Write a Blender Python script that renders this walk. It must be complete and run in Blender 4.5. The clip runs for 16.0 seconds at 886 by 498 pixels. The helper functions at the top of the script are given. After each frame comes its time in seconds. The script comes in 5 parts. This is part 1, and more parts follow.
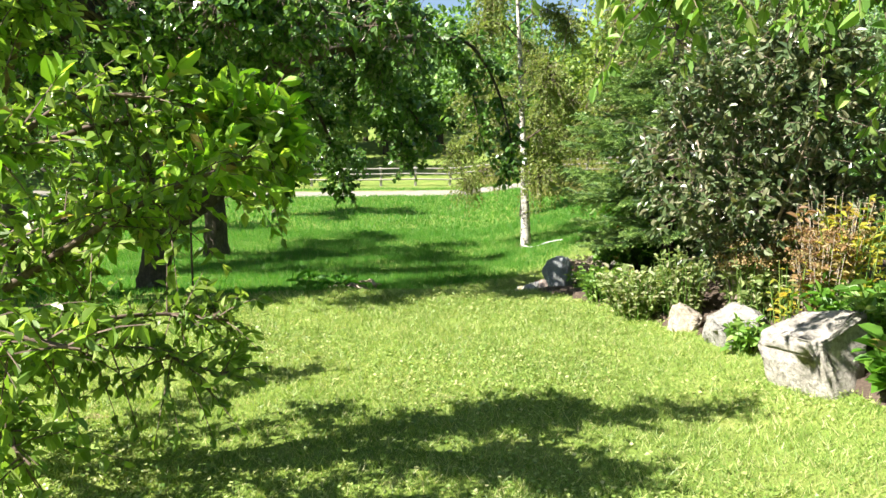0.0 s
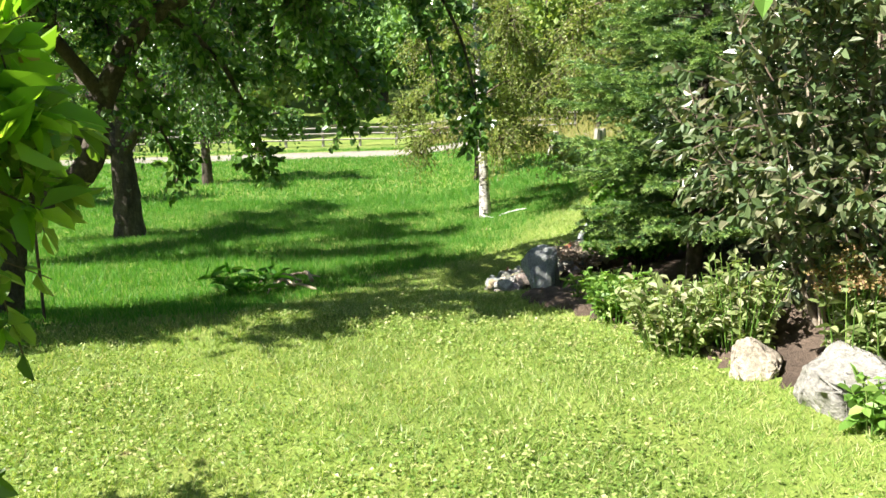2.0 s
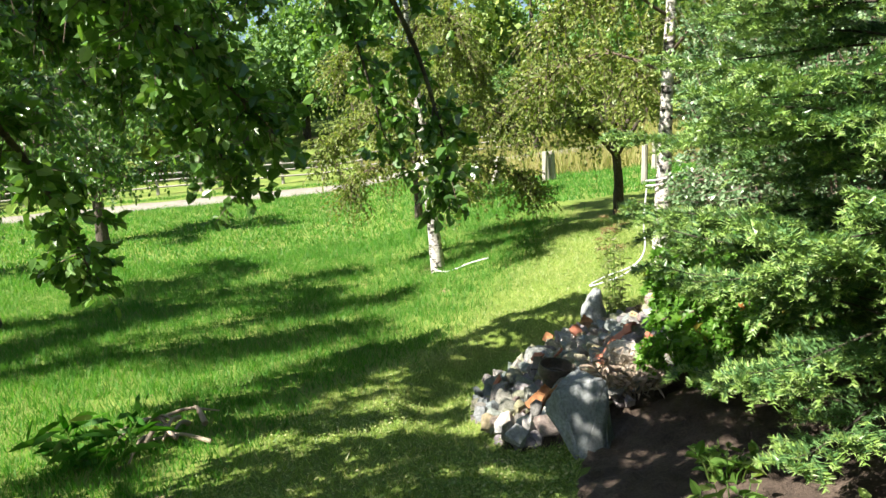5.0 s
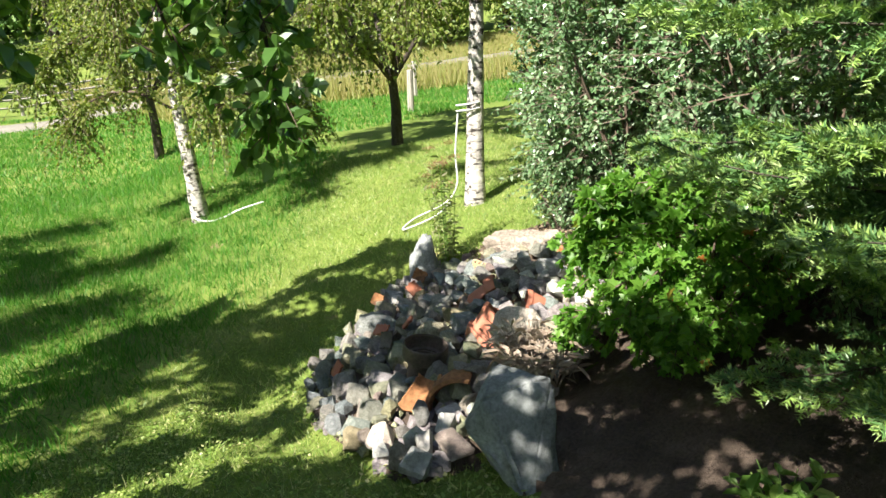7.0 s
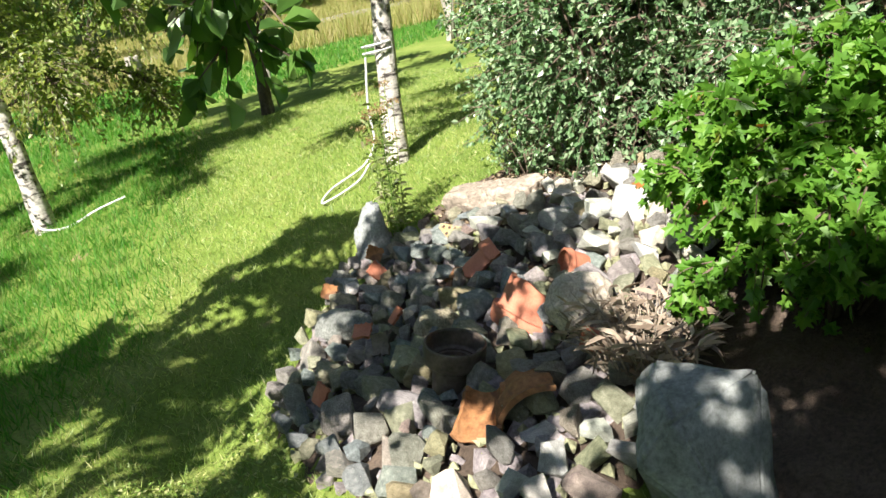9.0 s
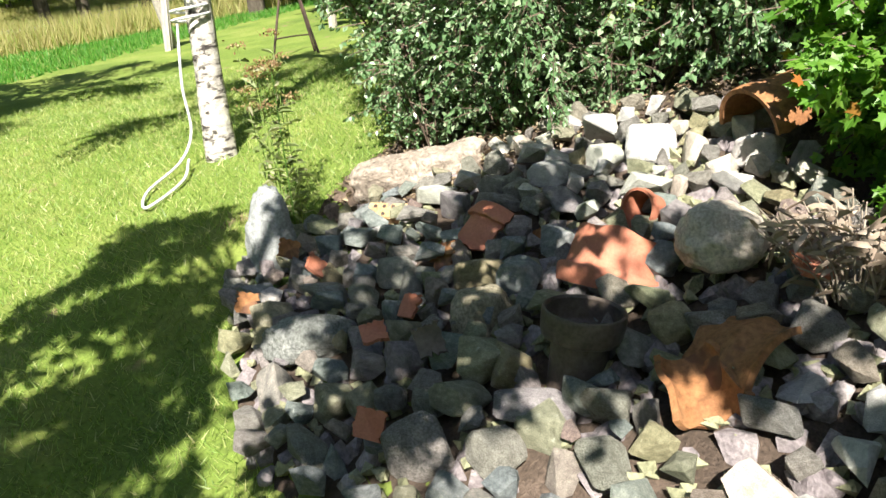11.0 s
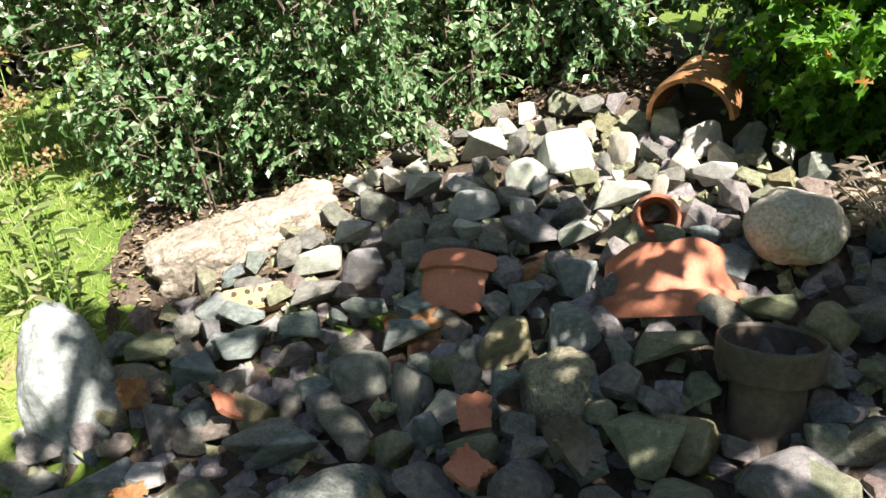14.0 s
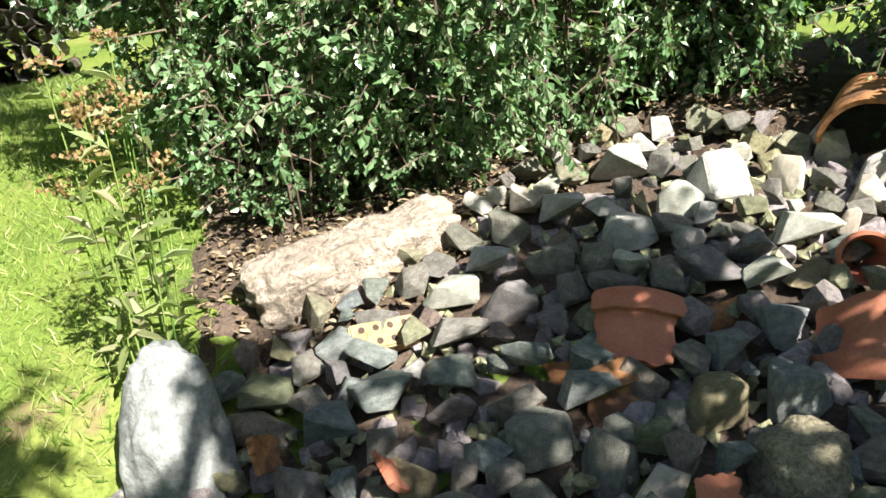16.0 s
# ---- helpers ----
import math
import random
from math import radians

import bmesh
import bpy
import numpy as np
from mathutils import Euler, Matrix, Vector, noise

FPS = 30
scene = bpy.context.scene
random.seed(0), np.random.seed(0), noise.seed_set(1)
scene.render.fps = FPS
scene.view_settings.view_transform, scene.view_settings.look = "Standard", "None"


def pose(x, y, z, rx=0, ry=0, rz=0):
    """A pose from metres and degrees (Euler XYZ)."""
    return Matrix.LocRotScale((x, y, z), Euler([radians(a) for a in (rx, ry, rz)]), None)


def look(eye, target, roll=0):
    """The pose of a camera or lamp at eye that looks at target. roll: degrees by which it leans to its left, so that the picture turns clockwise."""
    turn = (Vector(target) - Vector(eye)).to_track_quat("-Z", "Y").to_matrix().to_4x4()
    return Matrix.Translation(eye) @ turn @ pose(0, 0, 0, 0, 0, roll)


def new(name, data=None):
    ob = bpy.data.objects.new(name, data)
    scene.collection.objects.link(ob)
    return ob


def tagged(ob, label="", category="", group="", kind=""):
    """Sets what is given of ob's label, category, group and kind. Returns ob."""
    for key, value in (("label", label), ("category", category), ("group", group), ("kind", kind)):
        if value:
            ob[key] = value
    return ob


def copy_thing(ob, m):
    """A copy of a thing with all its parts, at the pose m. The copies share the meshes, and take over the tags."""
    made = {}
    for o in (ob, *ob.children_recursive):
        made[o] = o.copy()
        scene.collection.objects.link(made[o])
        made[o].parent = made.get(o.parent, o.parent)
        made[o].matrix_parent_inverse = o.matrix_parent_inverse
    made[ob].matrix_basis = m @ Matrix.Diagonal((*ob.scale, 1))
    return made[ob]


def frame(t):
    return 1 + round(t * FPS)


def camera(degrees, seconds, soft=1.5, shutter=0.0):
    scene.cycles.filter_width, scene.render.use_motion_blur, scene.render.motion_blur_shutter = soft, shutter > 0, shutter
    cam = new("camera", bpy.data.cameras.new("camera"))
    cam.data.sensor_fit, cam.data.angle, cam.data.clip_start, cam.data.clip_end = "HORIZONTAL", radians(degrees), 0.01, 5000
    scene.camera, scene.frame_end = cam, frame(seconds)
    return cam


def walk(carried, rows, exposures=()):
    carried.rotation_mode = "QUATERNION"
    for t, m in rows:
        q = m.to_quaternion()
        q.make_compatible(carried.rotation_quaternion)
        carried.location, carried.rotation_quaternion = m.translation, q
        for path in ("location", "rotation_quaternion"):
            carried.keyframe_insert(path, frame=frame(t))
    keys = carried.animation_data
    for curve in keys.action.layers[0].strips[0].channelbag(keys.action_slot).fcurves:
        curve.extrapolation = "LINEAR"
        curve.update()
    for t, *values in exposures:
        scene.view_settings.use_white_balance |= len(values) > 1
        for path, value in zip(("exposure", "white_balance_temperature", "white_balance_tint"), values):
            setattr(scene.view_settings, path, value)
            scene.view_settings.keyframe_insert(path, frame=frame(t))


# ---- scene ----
cam = camera(63.4, 16.0)
PATH = [
    (0, (0.071, -0.016, 1.296), (0.049, 1.972, 1.075), 0.1),
    (0.5, (-0.004, 0.467, 1.323), (0.276, 2.434, 1.094), -4.5),
    (1, (0.045, 0.975, 1.357), (0.366, 2.934, 1.115), -1.6),
    (1.5, (0.075, 1.51, 1.375), (0.36, 3.457, 1.018), -0.4),
    (2, (0.013, 2.028, 1.404), (0.134, 3.995, 1.064), -0.8),
    (2.5, (-0.078, 2.571, 1.434), (-0.07, 4.546, 1.117), 2.3),
    (3, (-0.155, 3.085, 1.518), (-0.042, 5.061, 1.232), -0.1),
    (3.2, (-0.177, 3.264, 1.552), (-0.063, 5.239, 1.259), -2.2),
    (5.3, (0.073, 5.392, 1.609), (0.482, 7.329, 1.323), -5.2),
    (5.5, (0.044, 5.566, 1.614), (0.581, 7.466, 1.301), -6.0),
    (6, (0.016, 6.013, 1.6), (0.727, 7.858, 1.295), -6.0),
    (6.5, (-0.054, 6.395, 1.559), (0.805, 8.158, 1.164), -5.3),
    (7, (-0.134, 6.767, 1.505), (0.812, 8.453, 0.992), -4.1),
    (7.5, (-0.15, 7.139, 1.484), (0.879, 8.782, 0.994), -4.8),
    (8, (-0.187, 7.466, 1.425), (0.905, 9.021, 0.802), -5.6),
    (8.5, (-0.141, 7.828, 1.349), (1.018, 9.316, 0.681), -5.9),
    (9, (-0.14, 8.191, 1.246), (1.099, 9.625, 0.608), -9.2),
    (9.2, (-0.155, 8.333, 1.2), (1.116, 9.718, 0.517), -8.8),
    (11.3, (-0.429, 10.187, 0.823), (1.374, 10.772, 0.186), -6.8),
    (11.5, (-0.402, 10.344, 0.808), (1.434, 10.821, 0.176), -6.7),
    (12, (-0.251, 10.667, 0.816), (1.608, 10.949, 0.133), -6.8),
    (12.5, (-0.127, 10.979, 0.823), (1.745, 11.097, 0.128), -7.3),
    (13, (-0.032, 11.239, 0.84), (1.819, 11.072, 0.102), -9.7),
    (13.5, (0.161, 11.42, 0.837), (2.028, 11.118, 0.186), -11.5),
    (14, (0.32, 11.59, 0.829), (2.135, 11.114, 0.136), -7.1),
    (14.5, (0.422, 11.766, 0.861), (2.198, 11.147, 0.178), -7.7),
    (15, (0.54, 11.87, 0.852), (2.307, 11.313, 0.099), -7.4),
    (15.5, (0.725, 11.938, 0.86), (2.515, 11.341, 0.196), -5.8),
    (16, (0.886, 12.082, 0.852), (2.675, 11.522, 0.157), -4.4),
]
walk(cam, [(t, look(eye, target, roll)) for t, eye, target, roll in PATH],
     [(0, 1.90), (2.5, 1.82), (5.5, 1.78), (8, 1.60), (11.5, 1.66), (14.5, 1.84), (16, 1.74)])

# ---- world, sun, exposure ----
SUN_TO = Vector((-0.70, -0.27, 0.74)).normalized()
world = bpy.data.worlds.new("sky")
scene.world = world
world.use_nodes = True
wn = world.node_tree
sky = wn.nodes.new("ShaderNodeTexSky")
sky.sky_type = "NISHITA"
sky.sun_disc = False
sky.sun_elevation = math.asin(SUN_TO.z)
sky.sun_rotation = math.atan2(SUN_TO.x, SUN_TO.y)
wn.links.new(sky.outputs[0], wn.nodes["Background"].inputs[0])
wn.nodes["Background"].inputs[1].default_value = 0.05
sun = new("sun", bpy.data.lights.new("sun", "SUN"))
sun.data.energy, sun.data.angle, sun.data.color = 5.0, radians(0.5), (1.0, 0.94, 0.84)
sun.matrix_world = look((0, 0, 30), Vector((0, 0, 30)) - SUN_TO)

# ---- materials ----


def material(name):
    m = bpy.data.materials.new(name)
    m.use_nodes = True
    n = m.node_tree
    return m, n, n.nodes["Principled BSDF"]


def node(n, kind, **inputs):
    nd = n.nodes.new(kind)
    for k, v in inputs.items():
        nd.inputs[k.replace("_", " ")].default_value = v
    return nd


def ramp(n, stops):
    nd = n.nodes.new("ShaderNodeValToRGB")
    el = nd.color_ramp.elements
    while len(el) < len(stops):
        el.new(0.5)
    for e, (p, c) in zip(el, stops):
        e.position, e.color = p, (*c, 1)
    return nd


def noise_tex(n, scale, detail=4, rough=0.6, coord="Object"):
    tc = n.nodes.new("ShaderNodeTexCoord")
    nd = node(n, "ShaderNodeTexNoise", Scale=scale, Detail=detail, Roughness=rough)
    n.links.new(tc.outputs[coord], nd.inputs["Vector"])
    return nd


def bump(n, b, height, strength, distance):
    nd = node(n, "ShaderNodeBump", Strength=strength, Distance=distance)
    n.links.new(height, nd.inputs["Height"])
    n.links.new(nd.outputs[0], b.inputs["Normal"])


def mix(n, fac, a, c, mode="MIX"):
    nd = n.nodes.new("ShaderNodeMix")
    nd.data_type, nd.blend_type = "RGBA", mode
    for i, v in ((0, fac), (6, a), (7, c)):
        if isinstance(v, (int, float)):
            nd.inputs[i].default_value = v
        elif isinstance(v, tuple):
            nd.inputs[i].default_value = (*v, 1)
        else:
            n.links.new(v, nd.inputs[i])
    return nd.outputs[2]


def leaf_material(name, stops, rough=0.45, through_light=0.45, spec=0.5, gain=1.4):
    """Leaf: each leaf takes its own colour, with light shining through it."""
    m, n, b = material(name)
    geo = n.nodes.new("ShaderNodeNewGeometry")
    r = ramp(n, [(p, tuple(min(0.7, v * gain) for v in c)) for p, c in stops])
    n.links.new(geo.outputs["Random Per Island"], r.inputs[0])
    nz = noise_tex(n, 1.3, 2)
    col = mix(n, 0.35, r.outputs[0], mix(n, nz.outputs[0], (0.5, 0.5, 0.5), (1.0, 1.0, 1.0)), "MULTIPLY")
    n.links.new(col, b.inputs["Base Color"])
    b.inputs["Roughness"].default_value = rough
    b.inputs["Specular IOR Level"].default_value = spec
    tr = n.nodes.new("ShaderNodeBsdfTranslucent")
    n.links.new(mix(n, 1.0, col, (1.25, 1.3, 0.55), "MULTIPLY"), tr.inputs[0])
    ms = node(n, "ShaderNodeMixShader", Fac=through_light)
    n.links.new(b.outputs[0], ms.inputs[1])
    n.links.new(tr.outputs[0], ms.inputs[2])
    n.links.new(ms.outputs[0], n.nodes["Material Output"].inputs[0])
    return m


def surface(name, scale, stops, rough=0.9, bump_scale=30, bump_strength=0.5, bump_distance=0.02, spots=None, stretch=None, per_object=0.0, coord="Object", grain=0.55):
    """Mineral, bark or soil: two scales of noise, fine relief, optional spots."""
    m, n, b = material(name)
    nz = noise_tex(n, scale, 6, 0.65, coord)
    if stretch:
        mp = n.nodes.new("ShaderNodeMapping")
        mp.inputs["Scale"].default_value = stretch
        n.links.new(nz.inputs["Vector"].links[0].from_socket, mp.inputs[0])
        n.links.new(mp.outputs[0], nz.inputs["Vector"])
    r = ramp(n, stops)
    n.links.new(nz.outputs[0], r.inputs[0])
    col = r.outputs[0]
    fine = noise_tex(n, bump_scale, 5, 0.7, coord)
    fr = ramp(n, [(0.32, (0.35, 0.35, 0.35)), (0.5, (1.0, 1.0, 1.0)), (0.68, (1.6, 1.6, 1.6))])
    n.links.new(fine.outputs[0], fr.inputs[0])
    col = mix(n, grain, col, fr.outputs[0], "MULTIPLY")
    if spots:
        sp = noise_tex(n, spots[0], 3, 0.6, coord)
        sr = ramp(n, [(spots[1], (0, 0, 0)), (spots[1] + 0.06, (1, 1, 1))])
        n.links.new(sp.outputs[0], sr.inputs[0])
        col = mix(n, sr.outputs[0], col, spots[2])
    if per_object:
        oi = n.nodes.new("ShaderNodeObjectInfo")
        pr = ramp(n, [(0, (0.72, 0.76, 0.82)), (0.2, (1.1, 1.12, 1.15)), (0.38, (1.0, 0.88, 0.95)), (0.55, (1.35, 1.33, 1.25)), (0.7, (0.92, 1.06, 0.86)), (0.85, (1.4, 1.24, 0.95)), (1, (1.3, 0.9, 0.72))])
        n.links.new(oi.outputs["Random"], pr.inputs[0])
        col = mix(n, per_object, col, pr.outputs[0], "MULTIPLY")
    n.links.new(col, b.inputs["Base Color"])
    b.inputs["Roughness"].default_value = rough
    b.inputs["Specular IOR Level"].default_value = 0.3
    bump(n, b, fine.outputs[0], bump_strength, bump_distance)
    return m


M_GROUND = surface("turf", 0.8, [(0.3, (0.09, 0.14, 0.025)), (0.5, (0.14, 0.20, 0.035)), (0.7, (0.22, 0.25, 0.065))], 1.0, 40, 0.6, 0.03, (2.2, 0.66, (0.21, 0.17, 0.085)))
M_LAWN = leaf_material("lawn_grass", [(0, (0.085, 0.16, 0.03)), (0.35, (0.18, 0.275, 0.06)), (0.75, (0.29, 0.355, 0.11)), (1, (0.46, 0.43, 0.24))], 0.42, 0.38, 0.45, gain=1.3)
M_MEADOW = leaf_material("meadow_grass", [(0, (0.05, 0.18, 0.022)), (0.5, (0.088, 0.265, 0.034)), (0.85, (0.145, 0.33, 0.055)), (1, (0.29, 0.35, 0.14))], 0.5, 0.45, 0.3, gain=1.0)
M_HAY = leaf_material("dry_grass", [(0, (0.30, 0.30, 0.10)), (0.5, (0.42, 0.36, 0.17)), (1, (0.24, 0.32, 0.07))], 0.6, 0.4, 0.3, gain=1.0)
M_SOIL = surface("garden_soil", 3.0, [(0.3, (0.065, 0.047, 0.036)), (0.55, (0.125, 0.092, 0.07)), (0.75, (0.22, 0.165, 0.13))], 1.0, 60, 0.9, 0.03)
M_APPLE = leaf_material("apple_leaf", [(0, (0.030, 0.065, 0.016)), (0.5, (0.045, 0.095, 0.02)), (0.85, (0.07, 0.13, 0.03)), (1, (0.15, 0.20, 0.12))], 0.27, 0.34, 0.8, gain=2.4)
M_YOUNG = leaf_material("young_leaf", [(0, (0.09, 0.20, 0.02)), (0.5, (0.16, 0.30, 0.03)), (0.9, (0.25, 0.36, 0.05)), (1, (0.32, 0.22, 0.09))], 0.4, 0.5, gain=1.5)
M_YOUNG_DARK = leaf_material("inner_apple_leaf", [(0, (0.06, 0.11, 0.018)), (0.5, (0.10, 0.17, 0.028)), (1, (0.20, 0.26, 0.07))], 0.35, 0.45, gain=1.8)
M_BIRCH_LEAF = leaf_material("birch_leaf", [(0, (0.09, 0.14, 0.03)), (0.5, (0.15, 0.20, 0.045)), (1, (0.24, 0.26, 0.08))], 0.45, 0.45)
M_SHRUB = leaf_material("shrub_leaf", [(0, (0.06, 0.10, 0.045)), (0.5, (0.10, 0.15, 0.06)), (0.8, (0.16, 0.18, 0.10)), (1, (0.26, 0.25, 0.16))], 0.32, 0.25, 0.6, gain=1.1)
M_HEDGE = leaf_material("hedge_leaf", [(0, (0.06, 0.12, 0.05)), (0.5, (0.10, 0.18, 0.08)), (1, (0.22, 0.29, 0.18))], 0.33, 0.3, 0.7, gain=1.55)
M_MAPLE = leaf_material("maple_leaf", [(0, (0.07, 0.18, 0.02)), (0.5, (0.11, 0.26, 0.03)), (0.985, (0.18, 0.33, 0.05)), (1, (0.45, 0.09, 0.03))], 0.45, 0.45, gain=1.1)
M_FIR = leaf_material("fir_needle", [(0, (0.035, 0.085, 0.028)), (0.5, (0.06, 0.125, 0.038)), (1, (0.10, 0.18, 0.06))], 0.4, 0.14, gain=1.5)
M_FIR_TIP = leaf_material("young_fir_needle", [(0, (0.16, 0.27, 0.06)), (0.6, (0.25, 0.38, 0.09)), (1, (0.36, 0.46, 0.20))], 0.38, 0.14, gain=1.0)
M_LEAF_LITTER = leaf_material("dead_leaf", [(0, (0.11, 0.075, 0.045)), (0.5, (0.22, 0.16, 0.10)), (1, (0.38, 0.31, 0.21))], 0.8, 0.1, gain=1.0)
M_FAR = leaf_material("woodland_leaf", [(0, (0.035, 0.075, 0.02)), (0.5, (0.06, 0.12, 0.03)), (1, (0.12, 0.19, 0.05))], 0.6, 0.35, gain=2.2)
M_PERENNIAL = leaf_material("perennial_leaf", [(0, (0.08, 0.17, 0.03)), (0.6, (0.14, 0.25, 0.05)), (1, (0.26, 0.33, 0.10))], 0.5, 0.4)
M_PALE = leaf_material("pale_leaf", [(0, (0.17, 0.24, 0.07)), (0.6, (0.27, 0.33, 0.13)), (1, (0.42, 0.40, 0.26))], 0.55, 0.35, gain=1.0)
M_YELLOW = leaf_material("yellow_leaf", [(0, (0.22, 0.26, 0.04)), (0.6, (0.42, 0.38, 0.06)), (1, (0.50, 0.34, 0.09))], 0.5, 0.45)
M_RED = leaf_material("russet_leaf", [(0, (0.13, 0.075, 0.035)), (0.4, (0.20, 0.115, 0.055)), (0.75, (0.22, 0.19, 0.07)), (1, (0.30, 0.23, 0.12))], 0.6, 0.3)
M_DRY = leaf_material("dry_twig", [(0, (0.16, 0.12, 0.09)), (0.6, (0.28, 0.22, 0.17)), (1, (0.40, 0.34, 0.28))], 0.8, 0.1)
M_BARK = surface("apple_bark", 6, [(0.3, (0.035, 0.028, 0.022)), (0.55, (0.085, 0.07, 0.055)), (0.75, (0.17, 0.15, 0.12))], 0.95, 28, 1.0, 0.03, (5, 0.64, (0.20, 0.21, 0.15)), (1, 1, 0.35))
M_BIRCH = surface("birch_bark", 5, [(0.40, (0.05, 0.042, 0.038)), (0.47, (0.42, 0.39, 0.36)), (0.7, (0.68, 0.65, 0.60))], 0.75, 22, 0.9, 0.02, (8, 0.59, (0.06, 0.052, 0.045)), (1, 1, 3.0))
M_TWIG = surface("twig_bark", 9, [(0.3, (0.07, 0.05, 0.04)), (0.7, (0.16, 0.12, 0.09))], 0.9, 60, 0.4, 0.005)
M_STEM = surface("pale_stem", 9, [(0.3, (0.20, 0.16, 0.12)), (0.7, (0.40, 0.35, 0.29))], 0.8, 60, 0.4, 0.005)
M_STONE = surface("grey_stone", 7, [(0.3, (0.17, 0.175, 0.155)), (0.5, (0.31, 0.315, 0.285)), (0.72, (0.47, 0.47, 0.43))], 0.85, 75, 1.0, 0.03, (13, 0.62, (0.38, 0.38, 0.33)), None, 0.9, grain=0.8)
M_PALE_STONE = surface("pale_stone", 5, [(0.3, (0.20, 0.19, 0.165)), (0.5, (0.33, 0.315, 0.285)), (0.72, (0.46, 0.44, 0.40))], 0.85, 34, 1.0, 0.03, (7, 0.67, (0.2, 0.19, 0.165)), None, 0.4, grain=0.7)
# pale stone whitened further, its colour holding the glare of full sun
M_SUNLIT_STONE = surface("sunlit_pale_stone", 5, [(0.3, (0.27, 0.265, 0.245)), (0.5, (0.43, 0.42, 0.395)), (0.72, (0.58, 0.57, 0.54))], 0.85, 70, 0.7, 0.01, (10, 0.68, (0.22, 0.215, 0.185)), None, 0.45, grain=0.6)
M_BLUE_STONE = surface("blue_grey_stone", 5, [(0.28, (0.16, 0.17, 0.172)), (0.5, (0.26, 0.275, 0.272)), (0.75, (0.38, 0.395, 0.385))], 0.8, 50, 0.6, 0.008, (9, 0.68, (0.50, 0.50, 0.46)))
M_SLATE_STONE = surface("slate_blue_stone", 6, [(0.3, (0.12, 0.14, 0.145)), (0.5, (0.22, 0.245, 0.245)), (0.72, (0.35, 0.37, 0.36))], 0.82, 60, 0.9, 0.012, (16, 0.66, (0.44, 0.44, 0.40)), None, 0.5, grain=0.6)
M_PURPLE_STONE = surface("purple_grey_stone", 6, [(0.3, (0.15, 0.13, 0.135)), (0.5, (0.26, 0.235, 0.235)), (0.72, (0.38, 0.35, 0.335))], 0.85, 60, 0.9, 0.012, (14, 0.66, (0.45, 0.43, 0.39)), None, 0.5, grain=0.6)
M_OLIVE_STONE = surface("olive_stone", 6, [(0.3, (0.16, 0.16, 0.105)), (0.5, (0.27, 0.27, 0.185)), (0.72, (0.39, 0.38, 0.28))], 0.88, 60, 0.9, 0.012, (11, 0.64, (0.42, 0.43, 0.33)), None, 0.5, grain=0.6)
M_TERRA = surface("terracotta", 4, [(0.28, (0.34, 0.115, 0.06)), (0.5, (0.41, 0.155, 0.095)), (0.75, (0.47, 0.20, 0.13))], 0.75, 90, 0.25, 0.003, (5, 0.72, (0.46, 0.27, 0.19)), grain=0.25)
M_OCHRE = surface("ochre_clay", 4, [(0.28, (0.17, 0.075, 0.033)), (0.5, (0.28, 0.13, 0.055)), (0.75, (0.38, 0.21, 0.10))], 0.8, 50, 0.6, 0.006, (6, 0.58, (0.15, 0.075, 0.045)))
M_BRICK = surface("yellow_brick", 5, [(0.3, (0.30, 0.20, 0.10)), (0.7, (0.46, 0.33, 0.18))], 0.9, 60, 0.4, 0.005)
M_GLAZE = surface("brown_glaze", 4, [(0.3, (0.075, 0.06, 0.05)), (0.7, (0.15, 0.12, 0.10))], 0.45, 40, 0.2, 0.003)
M_WOOD = surface("weathered_wood", 5, [(0.3, (0.22, 0.20, 0.17)), (0.7, (0.42, 0.39, 0.35))], 0.9, 40, 0.6, 0.01, None, (6, 6, 0.6))
M_GRAVEL = surface("track_gravel", 2, [(0.3, (0.20, 0.185, 0.15)), (0.7, (0.30, 0.28, 0.24))], 1.0, 30, 0.5, 0.02, coord="Object")
M_HOSE = surface("grey_hose", 8, [(0.3, (0.52, 0.53, 0.55)), (0.7, (0.68, 0.68, 0.68))], 0.5, 40, 0.1, 0.002)
M_IRON = surface("rusty_iron", 8, [(0.3, (0.03, 0.025, 0.022)), (0.7, (0.09, 0.055, 0.04))], 0.7, 60, 0.4, 0.003)
M_WALL = surface("white_render", 2, [(0.3, (0.70, 0.69, 0.66)), (0.7, (0.80, 0.79, 0.77))], 0.9, 30, 0.2, 0.01)
M_SLATE = surface("slate_roof", 2, [(0.3, (0.12, 0.13, 0.15)), (0.7, (0.22, 0.23, 0.26))], 0.7, 30, 0.4, 0.01)

# ---- building helpers ----


def mesh_np(name, V, F, mat, smooth=False):
    """A mesh of faces that all have the same number of corners."""
    V, F = np.asarray(V, np.float32).reshape(-1, 3), np.asarray(F, np.int32)
    me = bpy.data.meshes.new(name)
    k = F.shape[1]
    me.vertices.add(len(V))
    me.vertices.foreach_set("co", V.ravel())
    me.loops.add(F.size)
    me.loops.foreach_set("vertex_index", F.ravel())
    me.polygons.add(len(F))
    me.polygons.foreach_set("loop_start", np.arange(0, F.size, k, dtype=np.int32))
    me.polygons.foreach_set("use_smooth", np.full(len(F), smooth))
    me.update(calc_edges=True)
    me.validate()
    if mat:
        me.materials.append(mat)
    return me


def thing(name, label, category, at=(0, 0, 0), group="", kind="", data=None):
    ob = new(name, data)
    ob.location = at
    return tagged(ob, label, category, group, kind)


